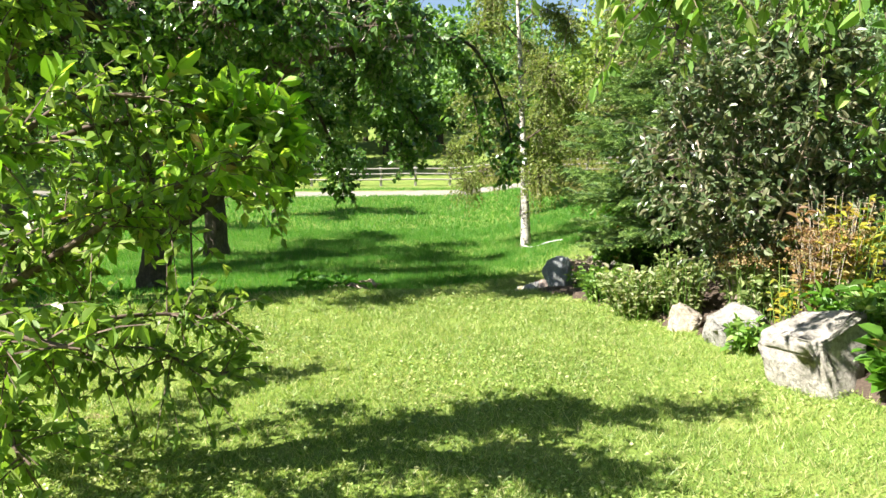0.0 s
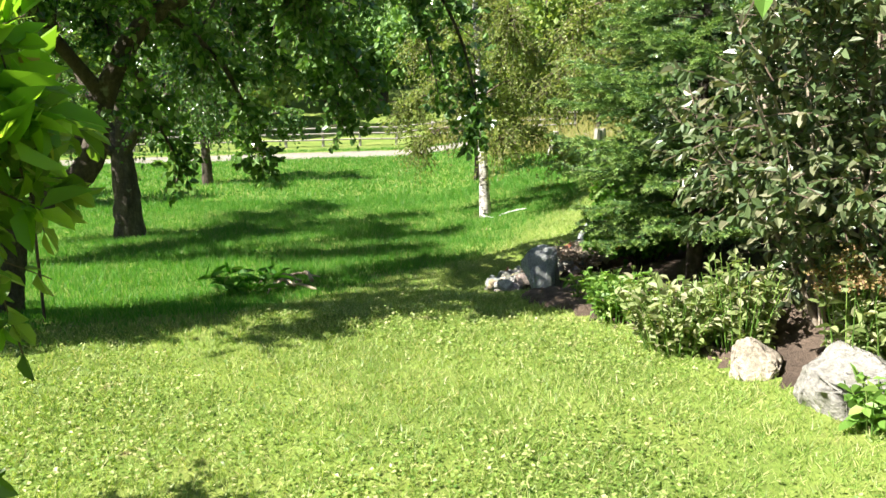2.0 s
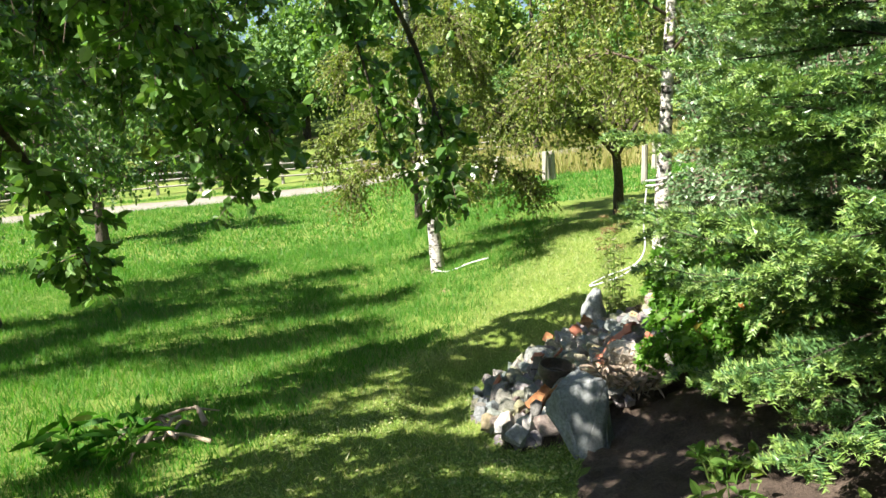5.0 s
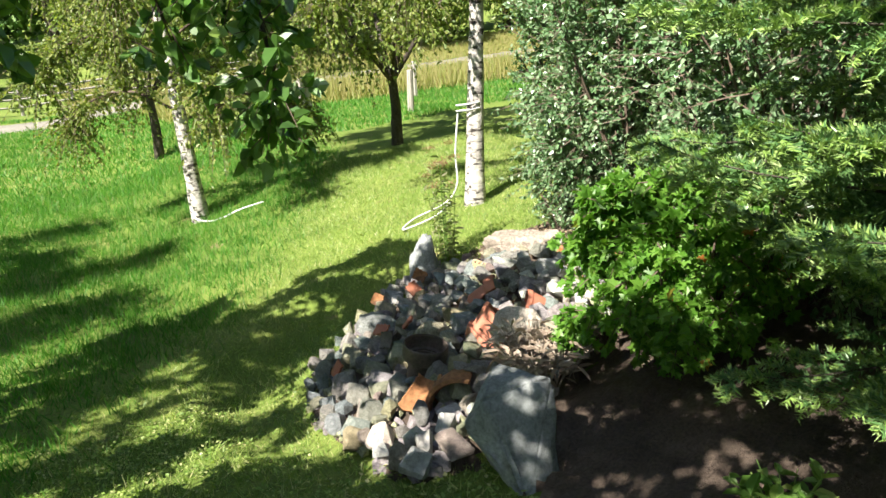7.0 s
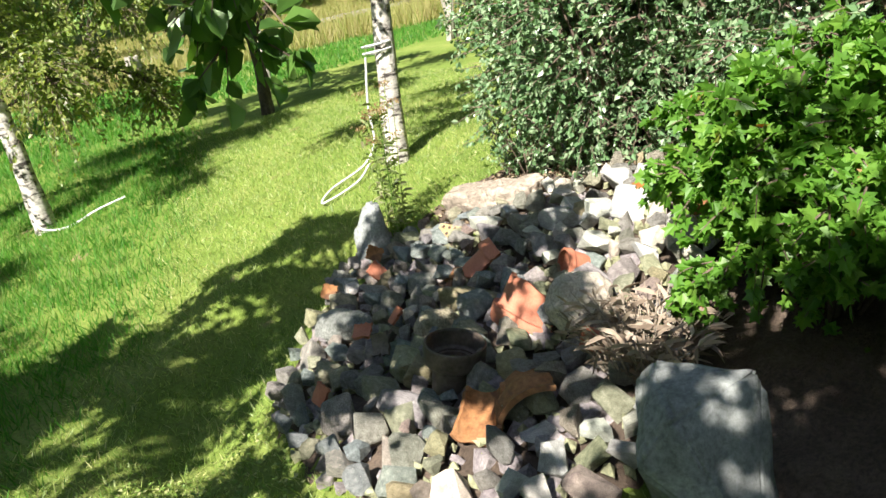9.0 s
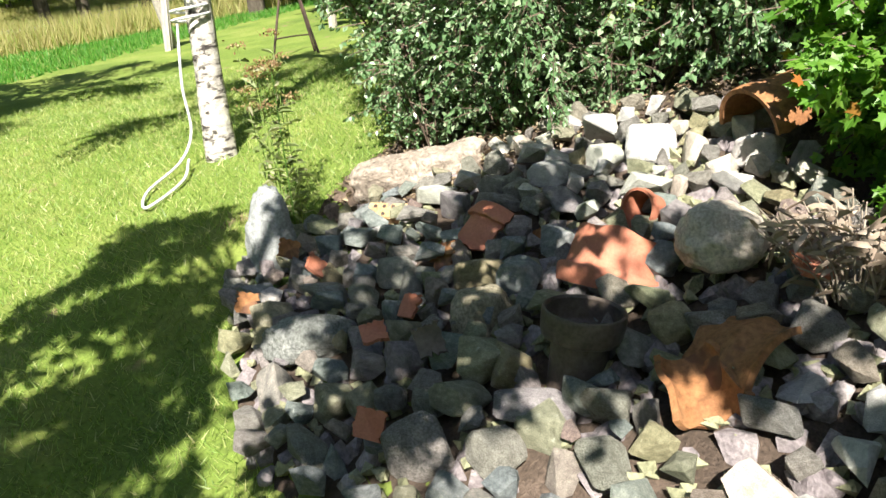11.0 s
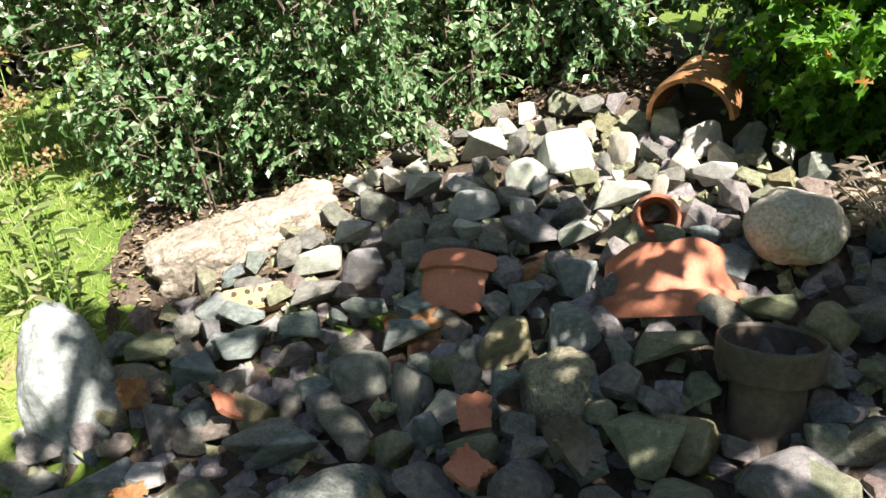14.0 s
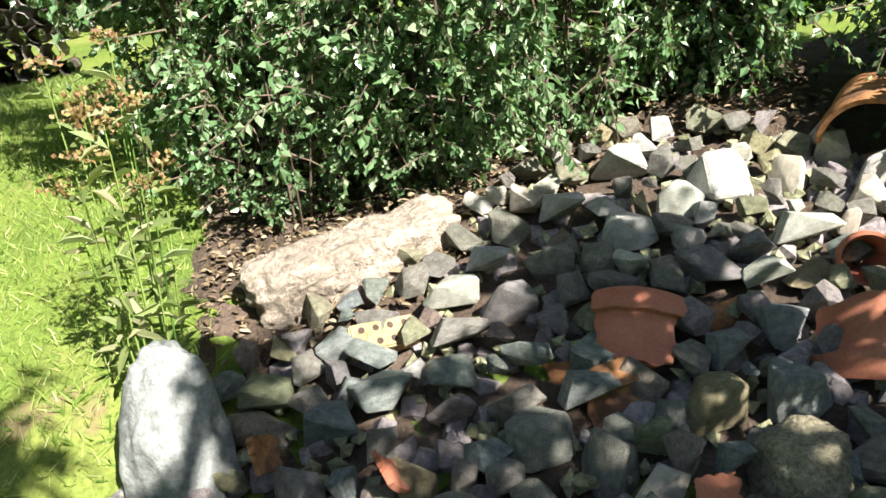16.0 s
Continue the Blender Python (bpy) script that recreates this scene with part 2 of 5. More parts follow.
def part(name, bm, mat, parent=None, label=""):
    """Links a bmesh or a mesh as one part under a thing or part, in the parent's own space."""
    if isinstance(bm, bmesh.types.BMesh):
        me = bpy.data.meshes.new(name)
        bm.to_mesh(me)
        bm.free()
    else:
        me = bm
    if mat and not me.materials:
        me.materials.append(mat)
    ob = new(name, me)
    ob.parent = parent
    return tagged(ob, label)


LEAF6 = (np.array([(0, 0, 0), (.35, .5, .13), (.75, .36, .03), (1, 0, -.16), (.75, -.36, .03), (.35, -.5, .13)]), np.array([(0, 1, 2, 3), (0, 3, 4, 5)]))
LEAF4 = (np.array([(0, 0, 0), (.45, .5, .1), (1, 0, -.05), (.45, -.5, .1)]), np.array([(0, 1, 2), (0, 2, 3)]))
BLADE = (np.array([(0, -.5, 0), (0, .5, 0), (1, 0, 0)]), np.array([(0, 1, 2)]))
MAPLE = (np.array([(0, 0, 0), (.1, .5, .05), (.35, .33, .04), (.62, .55, .02), (.62, .2, .02), (1, 0, -.1), (.62, -.2, .02), (.62, -.55, .02), (.35, -.33, .04), (.1, -.5, .05)]),
         np.array([(0, 1, 2), (0, 2, 4), (2, 3, 4), (0, 4, 5), (0, 5, 6), (0, 6, 8), (6, 7, 8), (0, 8, 9)]))


def unit(a):
    return a / np.maximum(np.linalg.norm(a, axis=-1, keepdims=True), 1e-9)


def leaf_mesh(name, P, D, N, L, W, mat, shape=LEAF6):
    """Many leaves in one mesh: at P, pointing along D, facing N, L long and W wide."""
    P, D = np.asarray(P, float), unit(np.asarray(D, float))
    S = unit(np.cross(N, D))
    N = np.cross(D, S)
    L, W = np.broadcast_to(L, len(P))[:, None, None], np.broadcast_to(W, len(P))[:, None, None]
    T, F = shape
    V = P[:, None] + D[:, None] * T[None, :, 0:1] * L + S[:, None] * T[None, :, 1:2] * W + N[:, None] * T[None, :, 2:3] * L
    FF = (F[None] + (np.arange(len(P)) * len(T))[:, None, None]).reshape(-1, F.shape[1])
    return mesh_np(name, V, FF, mat)


def tube_np(points, radii, sides=8, wobble=0.0, rng=None):
    """Vertices and quads of a tube through points."""
    P = np.asarray(points, float)
    T = unit(np.gradient(P, axis=0))
    A = np.empty_like(T)
    side = np.array([0.31, 0.95, 0.05]) if abs(T[0, 2]) > 0.6 else np.array([0, 0, 1.0])
    for i, t in enumerate(T):
        side = side - t * (side @ t)
        side = side / max(np.linalg.norm(side), 1e-9)
        A[i] = side
    B = np.cross(T, A)
    a = np.linspace(0, 2 * np.pi, sides, endpoint=False)
    R = np.asarray(radii, float)[:, None] * np.ones((1, sides))
    if wobble:
        R = R * (1 + wobble * rng.normal(size=R.shape))
    V = P[:, None] + R[..., None] * (np.cos(a)[None, :, None] * A[:, None] + np.sin(a)[None, :, None] * B[:, None])
    n = len(P)
    F = [(i * sides + j, i * sides + (j + 1) % sides, (i + 1) * sides + (j + 1) % sides, (i + 1) * sides + j) for i in range(n - 1) for j in range(sides)]
    return V.reshape(-1, 3), np.array(F)


def joined(pieces):
    """One vertex and one face array out of several."""
    V, F, k = [], [], 0
    for v, f in pieces:
        V.append(v)
        F.append(f + k)
        k += len(v)
    return np.concatenate(V), np.concatenate(F)


def smooth_line(points, n):
    """A smooth line of n places through points (Catmull-Rom)."""
    P = np.asarray(points, float)
    Q = np.vstack([2 * P[0] - P[1], P, 2 * P[-1] - P[-2]])
    u = np.linspace(0, len(P) - 1 - 1e-6, n)
    i, f = u.astype(int), (u % 1)[:, None]
    a, b, c, d = Q[i], Q[i + 1], Q[i + 2], Q[i + 3]
    return 0.5 * (2 * b + (c - a) * f + (2 * a - 5 * b + 4 * c - d) * f ** 2 + (3 * b - a - 3 * c + d) * f ** 3)


def limb(points, r0, r1, sides=10, n=24, rng=None, wobble=0.05):
    P = smooth_line(points, n)
    return tube_np(P, np.linspace(r0, r1, n), sides, wobble if rng is not None else 0, rng)


def spray(rng, starts, dirs, length, leaves, leaf_len, leaf_w, droop=0.5, up=0.5, spread=0.6):
    """Twigs from starts along dirs, with leaves along them. Returns the leaves' arrays and the twigs' tubes."""
    n = len(starts)
    Lt = length * rng.uniform(0.55, 1.25, n)
    D = unit(dirs)
    s = np.linspace(0, 1, 4)
    line = starts[:, None] + D[:, None] * (s[None, :, None] * Lt[:, None, None]) + np.array([0, 0, -1.0]) * (droop * Lt[:, None, None] * s[None, :, None] ** 2)
    u = rng.uniform(0.1, 1.0, (n, leaves))
    i = np.minimum((u * 3).astype(int), 2)
    f = (u * 3 - i)[..., None]
    k = np.arange(n)[:, None]
    P = line[k, i] * (1 - f) + line[k, i + 1] * f
    along = unit(line[k, i + 1] - line[k, i])
    R = rng.normal(size=P.shape)
    LD = unit(along * 0.6 + R * spread + np.array([0, 0, -0.25]))
    LN = unit(rng.normal(size=P.shape) * 0.6 + np.array([0, 0, up]))
    LL = leaf_len * rng.uniform(0.6, 1.2, (n, leaves))
    tubes = [tube_np(line[j], np.linspace(0.0045, 0.0015, 4), 3) for j in range(n)]
    return (P.reshape(-1, 3), LD.reshape(-1, 3), LN.reshape(-1, 3), LL.ravel(), LL.ravel() * leaf_w), tubes


def keep(arr, ok):
    return tuple(a[ok] for a in arr)


# ---- the lie of the land ----
HX = np.array([-2600, -60, -40, -12, 4, 6.2, 7.2, 8.2, 9.5, 11, 14, 18, 25, 40, 47, 60, 100, 180, 320, 2600])
HZ = np.array([40, 2, 0.4, -0.1, -0.1, -0.02, 0.04, -0.12, -0.42, -0.62, -0.80, -0.86, -0.7, -0.15, 0.35, 1.6, 8, 22, 40, 60])


def pile_top(x, y):
    """The height of the rubble's surface."""
    return -0.296 + 0.287 * (x - 2) + -0.206 * (y - 11)


def ground(x, y):
    """The ground's height at x, y."""
    x, y = np.asarray(x, float), np.asarray(y, float)
    z = np.interp(y, HX, HZ)
    low = np.clip((y - 7) / 3, 0, 1)
    low = low * low * (3 - 2 * low)
    side = np.interp(x, [-2600, -150, -60, -20, 1, 3, 5, 9, 30, 120, 2600], [60, 22, 3, -0.25, 0, 0.42, 0.75, 1.0, 2.5, 18, 60])
    near = np.interp(x, [-2600, -150, -60, -20, 1.6, 2.6, 5, 30, 120, 2600], [60, 22, 3, 0, 0, 0.18, 0.3, 1.5, 18, 60])
    far = np.clip((y - 22) / 25, 0, 1)
    rough = 0.02 * np.sin(x * 1.7 + 1) * np.cos(y * 1.3) + 0.012 * np.sin(x * 4.1 + y * 2.7)
    z = z + low * side * (1 - 0.4 * far) + (1 - low) * near + rough
    # the heap's hollow
    r = np.hypot((x - 2.1) / 1.45, (y - 11.0) / 1.8)
    w = np.clip((1.12 - r) / 0.25, 0, 1)
    return z * (1 - w) + np.minimum(z, pile_top(x, y) - 0.14) * w


def ramped(edge, step, end, growth):
    out, v = [edge], step
    while out[-1] < end:
        out.append(out[-1] + v)
        v *= growth
    return out


gx = np.array([-9 - (v - 1) for v in ramped(1, 0.25, 2500, 1.16)][::-1] + list(np.arange(-9, 11, 0.14)) + [11 + (v - 1) for v in ramped(1, 0.2, 2500, 1.16)])
gy = np.array([-2 - (v - 1) for v in ramped(1, 0.25, 2500, 1.18)][::-1] + list(np.arange(-2, 20, 0.14)) + [20 + (v - 1) for v in ramped(1, 0.2, 2500, 1.12)])
gx, gy = np.unique(gx.round(4)), np.unique(gy.round(4))
GX, GY = np.meshgrid(gx, gy)
GV = np.stack([GX, GY, ground(GX, GY)], -1).reshape(-1, 3)
ni, nj = len(gy), len(gx)
a0 = (np.arange(ni - 1)[:, None] * nj + np.arange(nj - 1)).ravel()
ground_ob = thing("ground", "grassy garden ground falling away into a mown meadow", "ground", kind="structure",
                  data=mesh_np("ground", GV, np.stack([a0, a0 + 1, a0 + nj + 1, a0 + nj], 1), M_GROUND, True))


def inside(x, y, poly):
    """Which of the places lie in the polygon."""
    ok = np.zeros(len(x), bool)
    for (x1, y1), (x2, y2) in zip(poly, poly[1:] + poly[:1]):
        cross = ((y1 > y) != (y2 > y)) & (x < (x2 - x1) * (y - y1) / (y2 - y1 + 1e-12) + x1)
        ok ^= cross
    return ok


BED = [(2.55, 1.5), (2.38, 3.6), (2.28, 4.6), (2.12, 5.3), (1.92, 5.9), (1.62, 6.6), (1.15, 7.3), (1.05, 8.0), (1.25, 8.6), (1.6, 9.3), (2.3, 9.6), (3.2, 9.7), (4.6, 9.2), (5.0, 6.5), (4.6, 3.5), (4.4, 1.5)]
PILE = [(1.12, 9.35), (1.05, 10.1), (1.12, 10.9), (1.3, 11.45), (1.8, 11.95), (2.35, 12.35), (2.75, 12.6), (3.05, 12.35), (3.25, 11.6), (3.45, 11.2), (3.6, 10.6), (3.4, 10.0), (2.9, 9.75), (2.3, 9.55), (1.9, 9.35), (1.5, 9.3)]


def bed_height(x, y):
    return ground(x, y) + 0.03 + 0.2 * np.clip((x - 2.35) / 0.5, 0, 1) * np.clip((7.5 - y) / 2, 0, 1)


def sheet(poly, height, step, ragged, rng):
    """A lumpy sheet over a polygon, its edge turned into the ground."""
    P = np.array(poly)
    x, y = np.meshgrid(np.arange(P[:, 0].min() - .1, P[:, 0].max() + .1, step), np.arange(P[:, 1].min() - .1, P[:, 1].max() + .1, step))
    ok = inside(x.ravel() + rng.normal(0, ragged, x.size), y.ravel() + rng.normal(0, ragged, x.size), poly).reshape(x.shape)
    z = np.where(ok, height(x, y) + rng.normal(0, 0.012, x.shape), ground(x, y) - 0.06)
    V = np.stack([x, y, z], -1).reshape(-1, 3)
    m = x.shape[1]
    i = (np.arange(x.shape[0] - 1)[:, None] * m + np.arange(m - 1)).ravel()
    F = np.stack([i, i + 1, i + m + 1, i + m], 1)
    F = F[ok.ravel()[F].any(1)]
    return mesh_np("sheet", V, F, None, True)


rng = np.random.default_rng(5)
me = sheet(BED, bed_height, 0.06, 0.03, rng)
me.materials.append(M_SOIL)
thing("flower_bed_soil", "bare reddish brown soil of the flower bed", "soil", kind="structure", data=me)

LITTER = [(3.1, 12.15), (3.5, 12.25), (4.3, 12.15), (5.2, 12.3), (5.8, 11.5), (5.6, 9.4), (4.5, 9.1), (3.2, 9.6), (3.4, 10.6), (3.25, 11.2), (3.05, 11.7)]
me = sheet(LITTER, lambda x, y: np.maximum(ground(x, y), np.where(x < 3.7, pile_top(x, y) - .12, -9)) + .02, 0.07, 0.05, rng)
me.materials.append(M_SOIL)
thing("hedge_soil", "dry bare soil strewn with dead leaves under the hedge", "soil", kind="structure", data=me)
x, y = rng.uniform(2.9, 5.6, 9000), rng.uniform(9.2, 12.4, 9000)
ok = inside(x, y, LITTER)
x, y = x[ok], y[ok]
n = len(x)
a = rng.uniform(0, 6.283, n)
P = np.stack([x, y, np.maximum(ground(x, y), np.where(x < 3.7, pile_top(x, y) - .12, -9)) + rng.uniform(.022, .05, n)], -1)
thing("leaf_litter", "dry brown fallen leaves under the hedge", "leaves", kind="stuff", data=leaf_mesh("leaf_litter", P, np.stack([np.cos(a), np.sin(a), rng.normal(0, .2, n)], -1), np.stack([rng.normal(0, .4, n), rng.normal(0, .4, n), np.ones(n)], -1), rng.uniform(.025, .055, n), rng.uniform(.015, .03, n), M_LEAF_LITTER, LEAF6))

# ---- trees ----


def walked(P):
    """Places in the free lane over the walked line, which no twig reaches into."""
    x = np.interp(P[:, 1], [0, 3, 5.5, 8, 10.2, 12.2], [0.05, -0.15, 0.04, -0.17, -0.42, 0.9])
    z = np.interp(P[:, 1], [0, 5, 7, 8.3, 10.2, 12], [1.35, 1.6, 1.5, 1.25, 0.85, 0.85])
    return (np.abs(P[:, 0] - x) < np.interp(P[:, 1], [2.6, 3.4, 4.0, 4.4, 5, 6], [.46, .52, .54, .62, .62, .42])) & (P[:, 2] - z < 0.5) & (P[:, 2] - z > -1.3) & (P[:, 1] < 12.6) & (P[:, 1] > -1)


def bark_part(name, limbs, mat, parent, label=""):
    V, F = joined(limbs)
    return part(name, mesh_np(name, V, F, mat, True), mat, parent, label)


def along_lines(rng, lines, n, t0=0.25):
    """Random places on lines, with the line's own direction there."""
    out, way = [], []
    for _ in range(n):
        P = lines[rng.integers(len(lines))]
        u = rng.uniform(t0, 1) * (len(P) - 1.001)
        i = int(u)
        out.append(P[i] + (P[i + 1] - P[i]) * (u - i))
        way.append(P[i + 1] - P[i])
    return np.array(out), unit(np.array(way))


def leafy(tree, rng, lines, twigs, length, per, size, width, mat, droop, name="crown", out=0.9, clear=True, t0=0.2, bias=(0, 0, 0), twig_mat=None, shape=LEAF6, sun_gaps=False):
    S, W = along_lines(rng, lines, twigs, t0)
    D = unit(W * 0.5 + rng.normal(size=S.shape) * out + np.array(bias))
    arr, tubes = spray(rng, S, D, length, per, size, width, droop)
    base = np.array(tree.location)
    if clear:
        ok = ~walked(arr[0] + base)
        if sun_gaps:
            # thins leaves by where their shadow lands, to put sun patches on the heap
            q = arr[0] + base
            q = q[:, :2] - np.array(SUN_TO)[:2] * ((q[:, 2:3] + .3) / SUN_TO.z)
            w = np.sin(9.1 * q[:, 0] + 1.7 * np.sin(6.3 * q[:, 1])) + np.sin(10.7 * q[:, 1] + 2.1 * np.sin(5.2 * q[:, 0] + 1))
            thin = np.interp(q[:, 0], [-3, -.5, .8, 1.6, 3.5], [1.6, 1.15, .45, .0, -.3]) + .9 * np.clip(q[:, 1] - 11.7, 0, 1)
            ok &= (w < thin) | (rng.uniform(0, 1, len(w)) < .1)
        arr = keep(arr, ok)
        tubes = [t for t in tubes if not walked(t[0] + base).any()]
    crown = part(name, leaf_mesh(name, *arr, mat, shape), mat, tree)
    crown["kind"] = "stuff"
    V, F = joined(tubes)
    tw = part("twig", mesh_np("twig", V, F, twig_mat or M_TWIG), None, tree)
    tw["kind"] = "stuff"
    return crown


# the old apple tree that leans over the lawn edge
rng = np.random.default_rng(11)
B = np.array([-3.45, 8.3, float(ground(-3.45, 8.3)) - 0.05])
tree = thing("apple_tree", "old leaning apple tree with dark bark and drooping branches", "tree", B)
raw = {
    "trunk": ([(-3.45, 8.3, -.6), (-3.42, 8.25, -.1), (-3.3, 8.2, .45), (-3.2, 8.2, .72)], .20, .15),
    "main": ([(-3.25, 8.2, .62), (-2.85, 8.2, .86), (-2.52, 8.2, 1.16), (-2.4, 8.2, 1.6), (-2.2, 8.25, 2.04), (-1.9, 8.4, 2.4), (-1.2, 8.7, 2.75), (-.3, 9.3, 2.95)], .125, .05),
    "left": ([(-3.25, 8.2, .65), (-3.38, 8.2, 1.05), (-3.5, 8.25, 1.55), (-3.9, 8.5, 2.2), (-4.6, 9.0, 2.7)], .10, .04),
    "hang_a": ([(-.3, 9.3, 2.95), (.3, 9.75, 2.95), (.7, 10.05, 2.4), (.9, 10.15, 1.7), (.93, 10.15, 1.25)], .03, .006),
    "hang_e": ([(-.3, 9.3, 2.95), (.1, 9.9, 2.9), (.35, 10.2, 2.4), (.5, 10.3, 1.75)], .025, .006),
    "hang_b": ([(-1.9, 8.4, 2.4), (-1.6, 9.0, 2.0), (-1.45, 9.4, 1.5), (-1.35, 9.6, 1.0)], .03, .006),
    "hang_c": ([(-2.2, 8.25, 2.04), (-2.3, 9.0, 1.75), (-2.3, 9.5, 1.3), (-2.2, 9.7, .95)], .03, .006),
    "hang_d": ([(-1.2, 8.7, 2.75), (-.9, 9.6, 2.3), (-.7, 10.3, 1.8), (-.55, 10.7, 1.4)], .03, .006),
    "hang_f": ([(-1.2, 8.7, 2.75), (-.75, 9.3, 2.45), (-.45, 9.85, 2.05), (-.2, 10.2, 1.72)], .03, .006),
    "top_a": ([(-2.0, 8.35, 2.3), (-1.9, 8.1, 2.9), (-1.4, 7.9, 3.5), (-.7, 8.0, 4.0)], .06, .015),
    "top_b": ([(-2.4, 8.2, 1.7), (-2.7, 7.7, 2.4), (-2.6, 7.2, 3.0), (-2.2, 6.6, 3.3)], .06, .015),
    "top_d": ([(-3.5, 8.25, 1.55), (-3.2, 7.6, 2.2), (-3.0, 7.0, 2.5), (-2.6, 6.3, 2.6)], .05, .012),
}
raw["far"] = ([(-1.2, 8.7, 2.75), (-1.2, 9.8, 3.2), (-1.1, 11.0, 3.2), (-.9, 11.9, 2.8)], .04, .01)
raw["back"] = ([(-3.9, 8.5, 2.2), (-3.9, 9.6, 2.8), (-3.7, 10.9, 3.0), (-3.2, 12.0, 2.8)], .04, .01)
nodes = [(-3.9, 9.6, 2.8), (-3.7, 10.9, 3.0), (-3.2, 12.0, 2.8), (-3.0, 7.0, 2.5), (-1.2, 9.8, 3.2), (-1.1, 11.0, 3.2), (-2.6, 7.2, 3.0), (-1.9, 8.4, 2.4), (-1.2, 8.7, 2.75), (-2.4, 8.2, 1.7), (-3.6, 8.3, 1.8), (-4.0, 8.6, 2.3)]
# fill limbs, many above the view, added to throw shade on lawn and bed
for i in range(200):
    v = unit(rng.normal(size=3)) * np.array([2.5, 2.5, 1.35]) * rng.uniform(.75, 1.0)
    e = np.array([-2.8, 9.4, 3.0]) + v
    s = np.array(min(nodes, key=lambda q: np.linalg.norm(np.array(q) - e)))
    if i >= 98:
        e = np.array([-3.3, 10.7, 3.0]) + v * np.array([.75, .6, .5]) if i < 124 else np.array([-1.9, 12.0, 2.9]) + v * np.array([.7, .25, .5]) if i < 138 else np.array([-1.5, 6.5, 2.75]) + v * np.array([.28, .18, .18]) if i >= 186 else np.array([-.75, 7.25, 2.8]) + v * np.array([.24, .18, .16]) if i >= 172 else np.array([-5.15, 6.45, 2.9]) + v * np.array([.48, .38, .4])
        s = np.array(min(nodes, key=lambda q: np.linalg.norm(np.array(q) - e)))
    elif i >= 30:
        e = np.array([-1.3, 11.3, 2.9]) + v * np.array([.6, .5, .7]) if i < 44 else np.array([-2.1, 7.1, 2.75]) + v * np.array([.5, .36, .4]) if i < 66 else np.array([-3.7, 6.8, 2.7]) + v * np.array([.5, .5, .6]) if i < 84 else np.array([-1.5, 9.5, 3.0]) + v * .25 if i < 86 else np.array([-3.2, 8.2, 3.0]) + v * .3
        s = np.array(min(nodes, key=lambda q: np.linalg.norm(np.array(q) - e)))
    raw["fill%d" % i] = ([s, s + (e - s) * .4 + (0, 0, .3), s + (e - s) * .8 + (0, 0, .2), e + (0, 0, -.1)], .022, .005)
limbs, lines = {}, {}
for k, (p, r0, r1) in raw.items():
    q = np.array(p) - B
    limbs[k] = limb(q, r0, r1, 10, 26, rng)
    lines[k] = smooth_line(q, 16)
bark_part("trunk", [limbs["trunk"], limbs["main"]], M_BARK, tree)
for k in raw:
    if k not in ("trunk", "main"):
        bark_part("branch", [limbs[k]], M_BARK, tree)
hang = [lines[k] for k in ("hang_a", "hang_b", "hang_c", "hang_d", "hang_e", "hang_f")]
leafy(tree, rng, hang, 430, .32, 11, .095, .74, M_APPLE, .12, t0=0.08, out=1.2)
leafy(tree, rng, [lines[k] for k in lines if k[:3] not in ("tru", "han", "ove")], 9400, .3, 12, .08, .7, M_APPLE, .15, t0=0.4, out=1.3, sun_gaps=True)

# the young tree whose bright shoots reach beside the walked line
rng = np.random.default_rng(12)
B = np.array([-2.3, 2.9, float(ground(-2.3, 2.9)) - 0.03])
tree = thing("young_apple_tree", "bushy young apple tree with bright green shoots", "tree", B)
